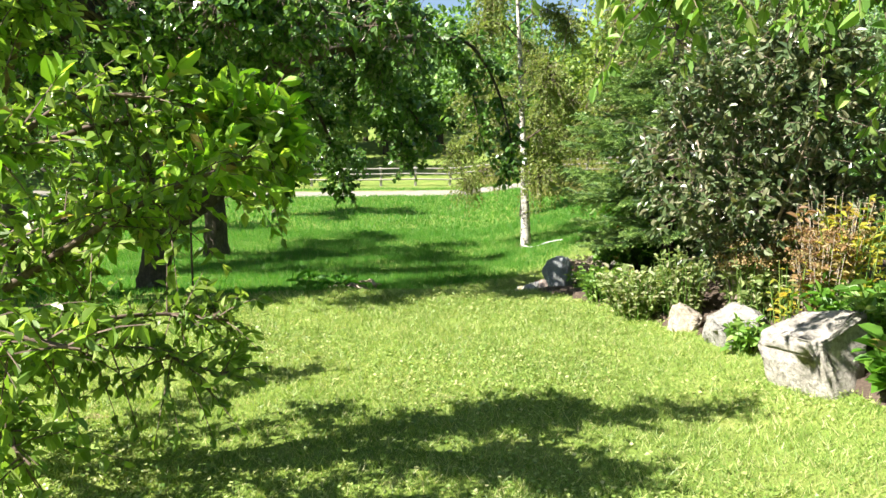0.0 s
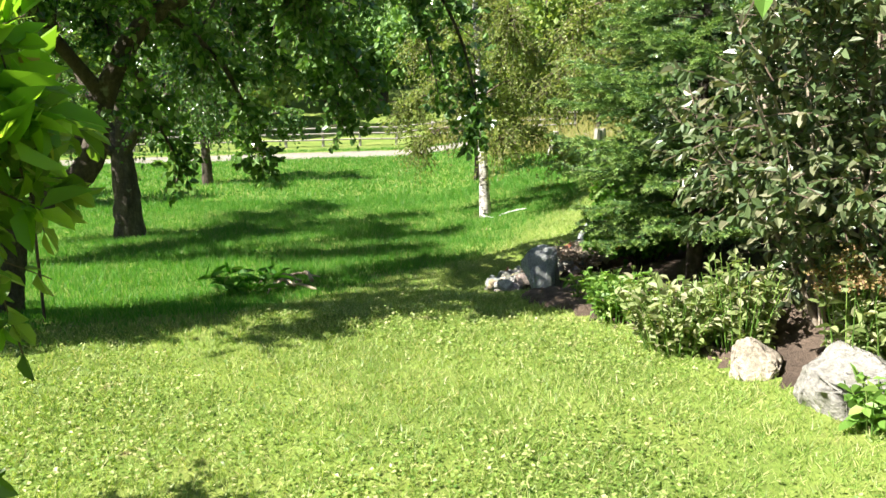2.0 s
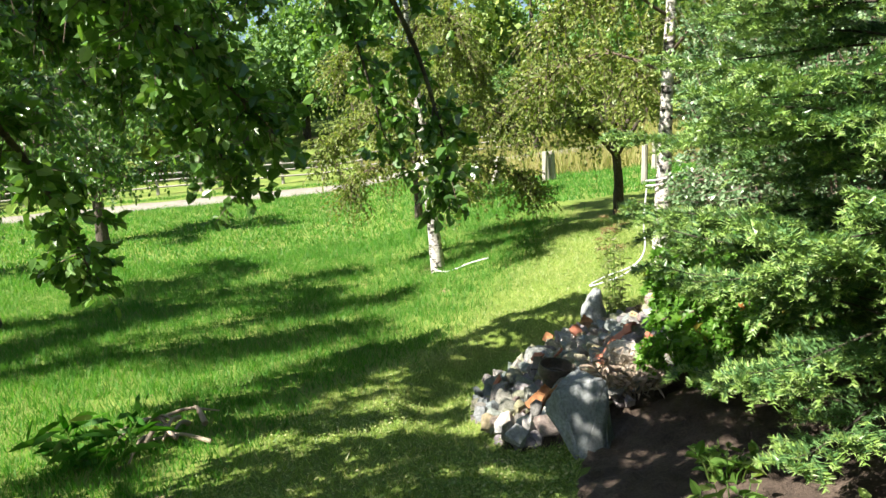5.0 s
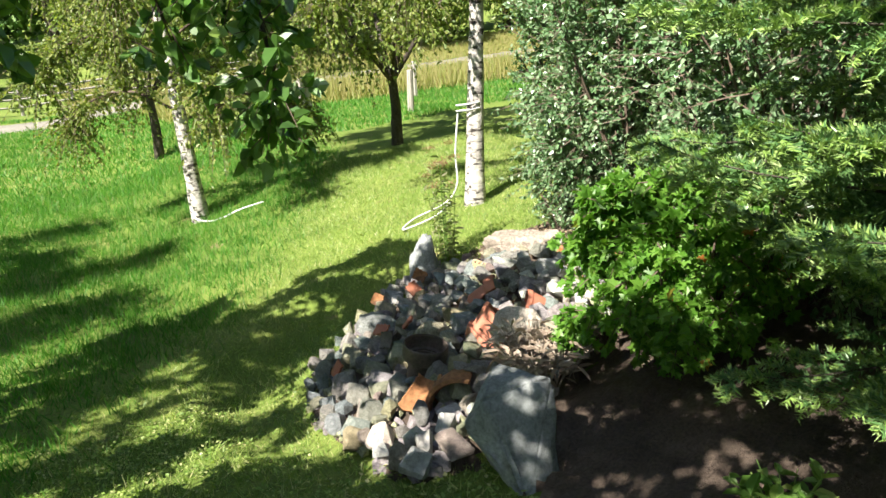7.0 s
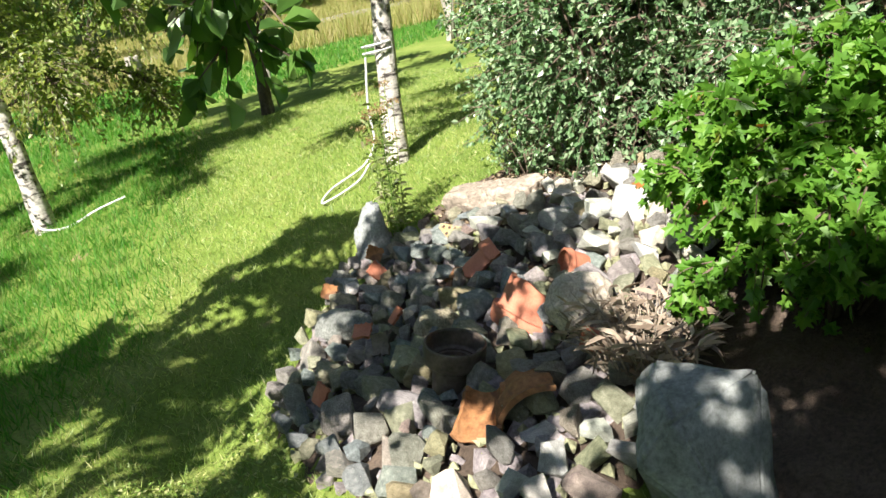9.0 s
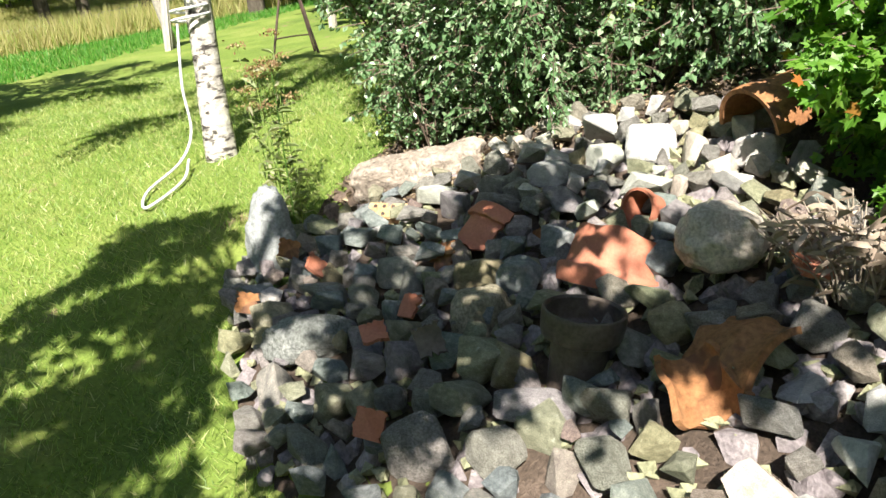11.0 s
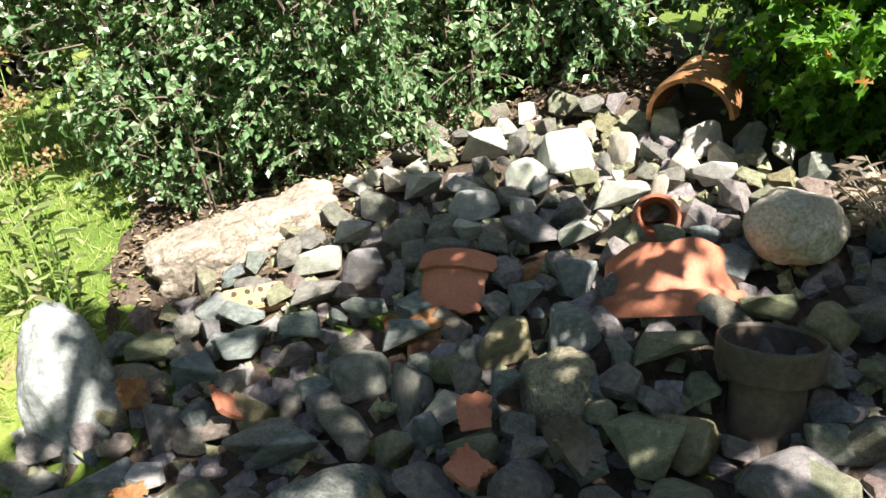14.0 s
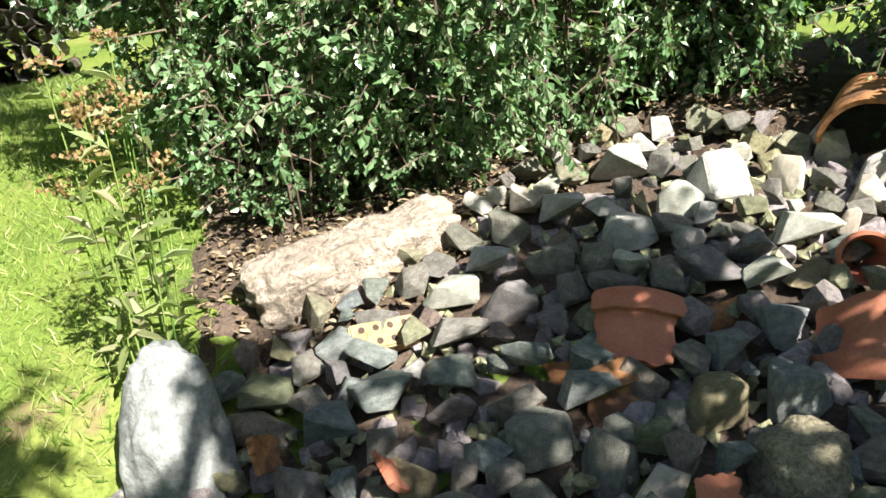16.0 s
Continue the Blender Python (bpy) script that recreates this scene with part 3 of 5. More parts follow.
raw = [([(-2.3, 2.9, -.15), (-2.25, 2.9, .3), (-2.1, 2.95, .8), (-1.9, 3.0, 1.3), (-1.8, 3.0, 2.0)], .06, .02),
       ([(-2.2, 2.9, .5), (-1.7, 2.9, .85), (-1.2, 2.9, 1.15), (-.75, 2.95, 1.35)], .025, .006),
       ([(-2.1, 2.95, .8), (-1.6, 3.2, 1.1), (-1.1, 3.4, 1.25), (-.8, 3.5, 1.3)], .02, .006),
       ([(-2.2, 2.9, .4), (-1.9, 2.5, .7), (-1.5, 2.2, .8), (-1.05, 2.1, .75)], .02, .006),
       ([(-2.25, 2.9, .3), (-2.0, 3.3, .5), (-1.5, 3.6, .55), (-1.1, 3.7, .5)], .02, .006),
       ([(-1.9, 3.0, 1.3), (-1.5, 2.6, 1.7), (-1.2, 2.4, 2.1)], .02, .006),
       ([(-1.8, 3.0, 2.0), (-1.4, 3.0, 2.4), (-1.0, 3.1, 2.7)], .015, .005),
       ([(-1.9, 3.0, 1.3), (-1.5, 3.3, 1.5), (-1.05, 3.42, 1.45), (-.66, 3.42, 1.40)], .018, .005),
       ([(-1.9, 3.0, 1.3), (-1.6, 3.2, 1.6), (-1.2, 3.3, 1.6), (-.85, 3.4, 1.5)], .015, .005),
       ([(-2.2, 2.9, .3), (-1.8, 3.0, .5), (-1.35, 3.1, .5), (-.95, 3.15, .36)], .018, .005),
       ([(-2.2, 2.9, .4), (-1.9, 2.6, .5), (-1.6, 2.4, .45), (-1.35, 2.3, .3)], .018, .005),
       ([(-2.1, 2.95, .8), (-1.9, 2.6, 1.1), (-1.6, 2.35, 1.3), (-1.3, 2.2, 1.35)], .018, .005),
       ([(-1.9, 3.0, 1.3), (-2.0, 2.7, 1.8), (-1.9, 2.4, 2.2), (-1.6, 2.2, 2.4)], .015, .005),
       ([(-2.25, 2.9, .3), (-2.4, 3.5, .7), (-2.3, 4.0, 1.0), (-2.0, 4.4, 1.1)], .018, .005)]
lines = [smooth_line(np.array(p) - B, 14) for p, _, _ in raw]
tubes = [limb(np.array(p) - B, a, b, 7, 16, rng) for p, a, b in raw]
bark_part("trunk", tubes[:1], M_BARK, tree)
for t in tubes[1:]:
    bark_part("branch", [t], M_TWIG, tree)
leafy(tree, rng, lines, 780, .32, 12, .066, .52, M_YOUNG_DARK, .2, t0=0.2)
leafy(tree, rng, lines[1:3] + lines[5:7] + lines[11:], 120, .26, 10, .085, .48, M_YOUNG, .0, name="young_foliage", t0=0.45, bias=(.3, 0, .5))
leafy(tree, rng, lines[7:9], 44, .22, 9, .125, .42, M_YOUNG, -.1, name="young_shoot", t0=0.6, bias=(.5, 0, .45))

# the tree that overhangs the flower bed
rng = np.random.default_rng(13)
B = np.array([3.6, 1.2, float(ground(3.6, 1.2)) - 0.03])
tree = thing("overhanging_tree", "broad-leaved tree with twigs hanging over the flower bed", "tree", B)
raw = [([(3.6, 1.2, 0), (3.55, 1.25, 1.0), (3.4, 1.4, 2.0), (3.2, 1.6, 3.2)], .12, .06),
       ([(3.45, 1.35, 1.8), (2.9, 2.0, 2.3), (2.2, 2.7, 2.45), (1.4, 3.1, 2.3), (.95, 3.3, 2.05)], .035, .006),
       ([(3.3, 1.5, 2.5), (2.6, 2.4, 2.75), (1.8, 3.0, 2.7), (1.0, 3.4, 2.55), (.4, 3.6, 2.5)], .03, .005),
       ([(3.45, 1.35, 1.7), (3.0, 2.4, 2.0), (2.6, 3.2, 2.0), (2.3, 3.7, 1.75)], .03, .005),
       ([(3.3, 1.5, 2.6), (3.0, 2.8, 2.6), (2.6, 3.6, 2.4), (2.1, 4.1, 2.2)], .03, .005)]
lines = [smooth_line(np.array(p) - B, 14) for p, _, _ in raw]
tubes = [limb(np.array(p) - B, a, b, 8, 16, rng) for p, a, b in raw]
bark_part("trunk", tubes[:1], M_BARK, tree)
for t in tubes[1:]:
    bark_part("branch", [t], M_TWIG, tree)
leafy(tree, rng, lines[1:], 420, .34, 11, .085, .5, M_PERENNIAL, .6, t0=0.3)


def orchard_tree(B, seed, height, radius, trunk_r, leaves, size, mat, bark, fork=1.6, label="", lean=0.0, name="fruit_tree", droop=.5, low=1.4):
    rng = np.random.default_rng(seed)
    tree = thing(name, label, "tree", B)
    top = np.array([lean, 0, fork])
    bark_part("trunk", [limb([(0, 0, -.25), (0.02, 0.01, .2), (lean * .5 + .03, -.02, fork * .55), top], trunk_r * 1.15, trunk_r * .7, 12, 20, rng)], bark, tree)
    lines = []
    for i in range(7):
        a = i * 2.4 + rng.uniform(-.3, .3)
        r, h = radius * rng.uniform(.6, 1.0), rng.uniform(.25, 1.0)
        e = top + np.array([np.cos(a) * r * (1.1 - .5 * h), np.sin(a) * r * (1.1 - .5 * h), h * (height - fork)])
        m = top + (e - top) * np.array([.45, .45, .6]) + rng.normal(0, .12, 3)
        tip = e + np.array([np.cos(a) * .5, np.sin(a) * .5, -.35])
        p = [top - (0, 0, .15), m, e, tip]
        lines.append(smooth_line(p, 14))
        bark_part("branch", [limb(p, trunk_r * .45, .012, 7, 14, rng)], bark, tree)
    leafy(tree, rng, lines, leaves // 5, radius * .22, 10, size, .62, mat, droop, clear=False, out=1.2)
    return tree


def on_ground(x, y, sink=0.02):
    return (x, y, float(ground(x, y)) - sink)


# guessed tree, mostly left of the view, added to shade the lawn edge
orchard_tree(on_ground(-6.9, 7.4), 27, 4.6, 2.8, .2, 12000, .08, M_APPLE, M_BARK, 1.7, "apple tree added to shade the lawn edge")
# unseen tall tree added up-sun to lay a shadow band over the meadow
orchard_tree(on_ground(-8.6, 13.8), 28, 8.5, 3.8, .22, 9000, .12, M_APPLE, M_BARK, 2.4, "tall fruit tree added to shade the meadow")
orchard_tree(on_ground(-5.9, 18.0), 21, 6.0, 4.0, .32, 9000, .10, M_APPLE, M_BARK, 2.0, "old apple tree with a thick dark trunk in the meadow")
orchard_tree(on_ground(6.0, 19.2), 22, 4.3, 2.6, .11, 6500, .09, M_BIRCH_LEAF, M_BARK, 1.35, "small fruit tree with a dark forked trunk")
orchard_tree(on_ground(2.6, 25.4), 23, 4.2, 2.6, .12, 6500, .10, M_BIRCH_LEAF, M_BARK, 1.6, "small fruit tree with a dark trunk in the meadow")
orchard_tree(on_ground(11.8, 44.0), 24, 5.0, 3.0, .17, 3000, .16, M_FAR, M_BARK, 1.8, "fruit tree on the far slope")
orchard_tree(on_ground(-7.0, 29.0), 25, 5.0, 3.2, .2, 5000, .14, M_APPLE, M_BARK, 1.7, "dark apple tree far down the meadow")
orchard_tree(on_ground(-12.5, 24.0), 26, 5.0, 3.2, .2, 5000, .13, M_APPLE, M_BARK, 1.7, "dark apple tree at the side of the meadow")


def birch(B, seed, height, lean, r0, leaves, label, low=17):
    rng = np.random.default_rng(seed)
    tree = thing("birch_tree", label, "tree", B)
    ax = [(0, 0, -.2), (lean[0] * .1, lean[1] * .1, height * .12), (lean[0] * .4, lean[1] * .4, height * .45), (lean[0], lean[1], height)]
    bark_part("trunk", [limb(ax, r0 * 1.2, r0 * .25, 12, 30, rng, .03)], M_BIRCH, tree)
    L = smooth_line(ax, 40)
    lines = []
    for i in range(16):
        h = L[int(low + i * (39 - low) / 17)]
        a = i * 2.4
        r = 1.7 * (1 - .45 * i / 16)
        p = [h, h + (np.cos(a) * r * .5, np.sin(a) * r * .5, .35), h + (np.cos(a) * r, np.sin(a) * r, .15), h + (np.cos(a) * r * 1.15, np.sin(a) * r * 1.15, -.2)]
        lines.append(smooth_line(p, 12))
        bark_part("branch", [limb(p, .022, .005, 5, 12, rng)], M_TWIG, tree)
    leafy(tree, rng, lines, leaves // 6, .6, 16, .06, .7, M_BIRCH_LEAF, .45, clear=False, out=.8)
    return tree


birch(on_ground(1.98, 18.1), 31, 7.5, (-.35, .2), .125, 17000, "white-barked birch tree with yellow-green hanging foliage")
birch(on_ground(4.25, 13.75), 32, 7.0, (.45, -.3), .115, 12000, "birch tree with peeling white bark and a hose tied round it", 22)

# ---- the fir ----
rng = np.random.default_rng(41)
B = np.array([2.35, 7.5, float(bed_height(2.35, 7.5)) - .02])
tree = thing("fir_tree", "dense young fir tree with flat yellow-green sprays", "tree", B)
bark_part("trunk", [limb([(0, 0, -.1), (0, 0, 1), (.02, 0, 2.2), (0, 0, 3.25)], .07, .01, 8, 14, rng)], M_BARK, tree)
NP, ND, NN, NL, NT, tubes = [], [], [], [], [], []


def fir_twig(p, td, tl, tip):
    """A twig with a comb of needles, the outermost ones young and pale."""
    k = max(8, int(tl / .0027))
    v = np.linspace(.02, 1, k)[:, None]
    q = p + td * tl * v + np.array([0, 0, -.10]) * tl * v ** 2
    sd = unit(np.cross(td, (0, 0, 1)))
    up = np.cross(sd, td)
    phi = rng.uniform(-.9, 4.05, k)[:, None]
    NP.append(q)
    ND.append(unit(td * .62 + .85 * (np.cos(phi) * sd + np.sin(phi) * up * .85) + rng.normal(0, .07, (k, 3))))
    NN.append(np.tile(up, (k, 1)) + rng.normal(0, .3, (k, 3)))
    NL.append(.030 * rng.uniform(.8, 1.2, k) * (1 - .35 * v[:, 0] ** 4))
    NT.append(v[:, 0] > 1 - tip)


for w in range(15):
    base = .48 + 2.8 * (w / 15)
    count = 10 if w < 9 else 8 if w < 12 else 6
    for k0 in range(count):
        h = max(.42, base + rng.uniform(-.11, .11))
        a = k0 * 6.283 / count + w * 1.1 + rng.uniform(-.2, .2)
        L = np.interp(h, [0, .45, .9, 1.6, 2.4, 3.25], [.9, 1.05, 1.2, 1.02, .64, .18]) * rng.uniform(.78, 1.1)
        d, side = np.array([np.cos(a), np.sin(a), 0]), np.array([-np.sin(a), np.cos(a), 0])
        rise = rng.uniform(.05, .50)
        s = np.linspace(0, 1, 9)
        line = np.array([0, 0, h]) + d * L * s[:, None] + np.array([0, 0, 1]) * L * (rise * s - .42 * s ** 2 + .22 * s ** 4)[:, None]
        tubes.append(tube_np(line, np.linspace(.007, .0015, 9), 4))
        m = max(4, int(L / .085))
        for j in range(m):
            u = .22 + .78 * (j + 1) / m
            p = np.array([np.interp(u, s, line[:, c]) for c in range(3)])
            for sg in (-1, 1):
                tl = .40 * L ** .6 * (1.12 - u * .86) * rng.uniform(.75, 1.15)
                td = unit(d * .8 + side * sg * .8 + np.array([0, 0, rng.normal(0, .26) - .15 * u]))
                fir_twig(p, td, tl, .55 if u > .6 else .3)
                for f in (.28, .5, .72):
                    for s2 in (-1, 1):
                        t2 = unit(td * .8 + np.cross(td, (0, 0, 1)) * s2 * .75 + np.array([0, 0, rng.normal(-.05, .2)]))
                        fir_twig(p + td * tl * f, t2, tl * .42 * (1.15 - f) * rng.uniform(.8, 1.2), .6 if u > .55 else .25)
        fir_twig(line[-2], unit(line[-1] - line[-2]), .14, .8)
NP, ND, NN, NL, NT = map(np.concatenate, (NP, ND, NN, NL, NT))
V, F = joined(tubes)
part("bough", mesh_np("bough", V, F, M_BARK), None, tree)["kind"] = "stuff"
for tip, mat, name in ((False, M_FIR, "needle"), (True, M_FIR_TIP, "young_needle")):
    ok = ~walked(NP + B) & (NT == tip)
    part(name, leaf_mesh(name, NP[ok], ND[ok], NN[ok], NL[ok], NL[ok] * .26, mat, BLADE), None, tree)["kind"] = "stuff"


# ---- shrubs ----


def shrub(name, label, B, seed, stems, radius, height, twigs, length, per, size, width, mat, droop=.25, stem_r=.016, shape=LEAF6, stem_mat=None, squash=1.0, inner=.35, fill=0):
    rng = np.random.default_rng(seed)
    tree = thing(name, label, "shrub", B)
    lines = []
    for i in range(stems):
        a = i * 2.39996 + rng.uniform(-.4, .4)
        r = radius * math.sqrt((i + .5) / stems)
        top = np.array([np.cos(a) * r, np.sin(a) * r * squash, height * (1 - .45 * (r / radius) ** 2) * rng.uniform(.75, 1.05)])
        foot = np.array([np.cos(a) * .1 * radius, np.sin(a) * .1 * radius, -.12])
        p = [foot, foot + (top - foot) * np.array([.3, .3, .4]), foot + (top - foot) * np.array([.7, .7, .75]), top]
        lines.append(smooth_line(p, 12))
        part("stem", mesh_np("stem", *limb(p, stem_r, stem_r * .3, 6, 12, rng), stem_mat or M_TWIG, True), None, tree)
    leafy(tree, rng, lines, twigs, length, per, size, width, mat, droop, name="foliage", out=1.2, t0=inner, shape=shape)
    if fill:
        tufts = max(8, fill // 18)
        v = unit(rng.normal(size=(tufts, 3))) * rng.uniform(.55, 1.05, (tufts, 1))
        v = v[rng.integers(0, tufts, fill)] + rng.normal(0, .085, (fill, 3))
        S = v * np.array([radius, radius * squash, height * .5]) * .92 + np.array([0, 0, height * .52])
        S = S[S[:, 2] > .08]
        arr, tubes = spray(rng, S, unit(S - np.array([0, 0, height * .4]) + rng.normal(0, .35, S.shape)), length * .8, per, size, width, droop)
        arr = keep(arr, ~walked(arr[0] + np.array(B)))
        part("foliage", leaf_mesh("foliage", *arr, mat, shape), None, tree)["kind"] = "stuff"
        part("twig", mesh_np("twig", *joined(tubes), M_TWIG), None, tree)["kind"] = "stuff"
    return tree


shrub("garden_shrub", "tall shrub with leathery grey-green leaves and pale stems", (2.6, 6.0, float(bed_height(2.6, 6.0))), 51, 22, 1.0, 2.25, 560, .38, 14, .075, .5, M_SHRUB, .1, .018, stem_mat=M_STEM, inner=.22, fill=560)
shrub("maple_bush", "low bush of bright green lobed maple leaves", (2.5, 9.1, float(bed_height(2.5, 9.1))), 52, 18, .58, 1.0, 420, .18, 12, .056, 1.0, M_MAPLE, .3, .01, MAPLE, inner=.3, fill=520)
HEDGE = "dense shrub of small blue-green leaves with bare stems below"
for hx, hy, hr, hh, seed in [(4.12, 10.95, 1.0, 3.0, 53), (3.95, 9.8, .95, 2.8, 54), (4.6, 11.95, .85, 2.9, 56), (6.0, 11.3, 1.1, 3.0, 58), (5.5, 10.0, 1.0, 3.0, 59)]:
    shrub("hedge_shrub", HEDGE, on_ground(hx, hy), seed, 20, hr, hh, 900, .26, 13, .048, .66, M_HEDGE, .0, .014, LEAF4, inner=.12, fill=1500)
for hx, hy, hr, hh, seed in [(3.86, 11.15, .5, 1.0, 61), (3.88, 10.45, .5, 1.0, 62), (4.0, 11.75, .5, 1.15, 63)]:
    shrub("hedge_shrub", "low leafy shoots spilling out from under the hedge", on_ground(hx, hy), seed, 12, hr, hh, 190, .24, 12, .046, .66, M_HEDGE, .2, .007, LEAF4, inner=.15)
shrub("hedge_shrub", "dense shrub of small green leaves overhanging the stones", on_ground(3.2, 8.95), 55, 18, .72, 2.3, 500, .36, 18, .042, .66, M_HEDGE, .12, .012, LEAF4, inner=.12, fill=800)
shrub("broadleaf_bush", "rounded dark green bush behind the flower bed", on_ground(6.6, 9.2), 57, 18, 1.3, 2.6, 400, .45, 14, .08, .6, M_FAR, .3, .014, inner=.2, fill=500)
shrub("broadleaf_bush", "rounded green bush behind the flower bed", on_ground(6.0, 7.2), 60, 18, 1.1, 2.3, 400, .45, 14, .08, .6, M_MAPLE, .3, .014, inner=.2, fill=400)

# ---- stones ----


def rock_mesh(name, size, seed, mat, points=26, chip=.0, subdiv=0, jag=.05, square=.75):
    """An angular stone: the hull of scattered points, its edges worn."""
    rng = np.random.default_rng(seed)
    bm = bmesh.new()
    P = unit(rng.normal(size=(points, 3))) * rng.uniform(.82, 1.0, (points, 1))
    P = np.sign(P) * np.abs(P) ** square * np.array(size) * .5
    for p in P:
        bm.verts.new(p)
    res = bmesh.ops.convex_hull(bm, input=bm.verts)
    loose = [v for v in bm.verts if not v.link_faces]
    bmesh.ops.delete(bm, geom=loose, context="VERTS")
    if chip:
        bmesh.ops.dissolve_limit(bm, angle_limit=.2, verts=bm.verts, edges=bm.edges)
        bmesh.ops.bevel(bm, geom=list(bm.edges), offset=chip * .6, segments=1, affect="EDGES", clamp_overlap=True)
    if subdiv:
        bmesh.ops.bevel(bm, geom=list(bm.edges), offset=min(size) * .06, segments=2, affect="EDGES", clamp_overlap=True)
        bmesh.ops.triangulate(bm, faces=bm.faces)
        bmesh.ops.subdivide_edges(bm, edges=bm.edges, cuts=subdiv, use_grid_fill=True)
        bm.normal_update()
        for v in bm.verts:
            q = Vector(v.co) * (3.0 / max(size)) + Vector((seed * 3.1, 0, 0))
            k = noise.fractal(q, .8, 2.1, 4) + .5 * noise.fractal(q * 4, .8, 2.0, 3)
            v.co += v.normal * k * jag * min(size)
    me = bpy.data.meshes.new(name)
    bm.to_mesh(me)
    bm.free()
    if mat:
        me.materials.append(mat)
    if subdiv:
        for p in me.polygons:
            p.use_smooth = True
    return me


def boulder(name, label, at, size, turn, seed, mat, points=22, jag=.06, group="", square=.6):
    ob = thing(name, label, "stone", (0, 0, 0), group, data=rock_mesh(name, size, seed, mat, points, 0, 3, jag, square))
    ob.matrix_world = pose(*at, *turn)
    return ob


boulder("boulder", "pale grey boulder with dark cracks edging the flower bed", (2.32, 4.24, .13), (.56, .52, .60), (-12, -14, 24), 101, M_PALE_STONE, 34, .03, "boulders edging the flower bed", .3)
boulder("boulder", "smaller pale boulder edging the flower bed", (2.24, 5.25, .10), (.52, .5, .42), (5, -18, 12), 102, M_PALE_STONE, 24, .06, "boulders edging the flower bed")
boulder("boulder", "low pale stone at the foot of the shrub", (1.98, 5.75, .06), (.3, .3, .3), (0, 10, 40), 103, M_PALE_STONE, 18, .06, "boulders edging the flower bed")
boulder("boulder", "pale stone half sunk in the soil of the bed", (2.75, 3.75, .0), (.4, .4, .3), (0, 0, 30), 104, M_PALE_STONE, 18, .06, "boulders edging the flower bed")
boulder("slab_stone", "large flat blue-grey stone slab with lichen spots", (1.50, 9.06, -.10), (.52, .54, .62), (4, 8, 32), 105, M_BLUE_STONE, 14, .03)



def worn_stone(name, label, at, size, turn, seed, mat):
    """A rounded stone with a few flattened sides."""
    rng = np.random.default_rng(seed)
    bm = bmesh.new()
    bmesh.ops.create_icosphere(bm, subdivisions=5, radius=.5)
    flats = [(unit(rng.normal(size=3)), rng.uniform(.36, .46)) for _ in range(9)]
    for v in bm.verts:
        p = np.array(v.co)
        for n, d in flats:
            k = p @ n - d
            if k > 0:
                p = p - n * k * .85
        q = Vector(p * 3.0) + Vector((seed * 2.3, 0, 0))
        v.co = Vector(p) * (1 + .10 * noise.fractal(q, .9, 2.1, 5) + .02 * noise.fractal(q * 6, .8, 2.0, 3))
    bmesh.ops.scale(bm, vec=size, verts=bm.verts)
    for f in bm.faces:
        f.smooth = True
    me = bpy.data.meshes.new(name)
    bm.to_mesh(me)
    bm.free()
    me.materials.append(mat)
    ob = thing(name, label, "stone", data=me)
    ob.matrix_world = pose(*at, *turn)
    return ob


worn_stone("standing_stone", "upright rounded blue-grey stone at the corner of the heap", (2.78, 12.33, -.46), (.30, .34, .86), (4, 4, 20), 106, M_BLUE_STONE)
worn_stone("white_stone", "rounded pale stone in dappled light", (2.10, 9.95, -.03), (.30, .31, .27), (0, 8, 15), 107, M_SUNLIT_STONE)
worn_stone("mossy_stone", "large pale green-grey stone at the edge of the heap", (1.95, 11.62, -.47), (.24, .46, .22), (0, 12, 20), 108, M_STONE)
worn_stone("mossy_stone", "rough grey stone in the heap", (2.02, 10.83, -.36), (.26, .27, .30), (0, 0, 40), 110, M_STONE)

# the long hewn kerb stone
bm = bmesh.new()
bmesh.ops.create_cube(bm, size=1)
bmesh.ops.subdivide_edges(bm, edges=bm.edges, cuts=23, use_grid_fill=True)
for v in bm.verts:
    p = np.array(v.co)
    p = p * (1 - .10 * max(0, np.sort(np.abs(p))[1] * 2 - .72) / .28)
    p = Vector(p * np.array([.80, .25, .27]))
    k = noise.fractal(p * 5, .8, 2.1, 4) * .035 + noise.fractal(p * 22, .8, 2.0, 3) * .014
    v.co = p + Vector(p).normalized() * k
for f in bm.faces:
    f.smooth = True
me = bpy.data.meshes.new("kerb_stone")
bm.to_mesh(me)
me.materials.append(M_PALE_STONE)
ob = thing("kerb_stone", "long rough-hewn pale stone block", "stone", data=me)
ob.matrix_world = pose(3.38, 11.64, -.12, 8, -9, -84)

# ---- the rubble heap ----
rng = np.random.default_rng(71)
heap = thing("rubble_heap", "heap of broken grey stones and clay shards", "rubble", (2.1, 10.8, 0))
hb = np.array(heap.location)
me = sheet(PILE, lambda x, y: pile_top(x, y) - .13, .07, .03, rng)
me.materials.append(M_SOIL)
me.transform(Matrix.Translation(-heap.location))
part("rubble_core", me, None, heap, "dark soil between the stones")
# the larger stones of the heap: x, y, breadth and height of each
BLUE_STONES = [(2.67, 11.91, 0.20, 0.18), (2.72, 11.72, 0.24, 0.12), (2.67, 11.52, 0.16, 0.12), (2.43, 11.20, 0.19, 0.13), (2.18, 10.72, 0.20, 0.18), (1.49, 10.35, 0.13, 0.12), (2.04, 11.26, 0.12, 0.16), (2.39, 12.21, 0.23, 0.20), (2.20, 11.67, 0.25, 0.12), (1.68, 11.65, 0.20, 0.27), (2.63, 11.29, 0.16, 0.10), (2.36, 10.79, 0.14, 0.14), (2.36, 10.59, 0.18, 0.18), (2.38, 11.37, 0.20, 0.21), (2.07, 10.99, 0.11, 0.10)]
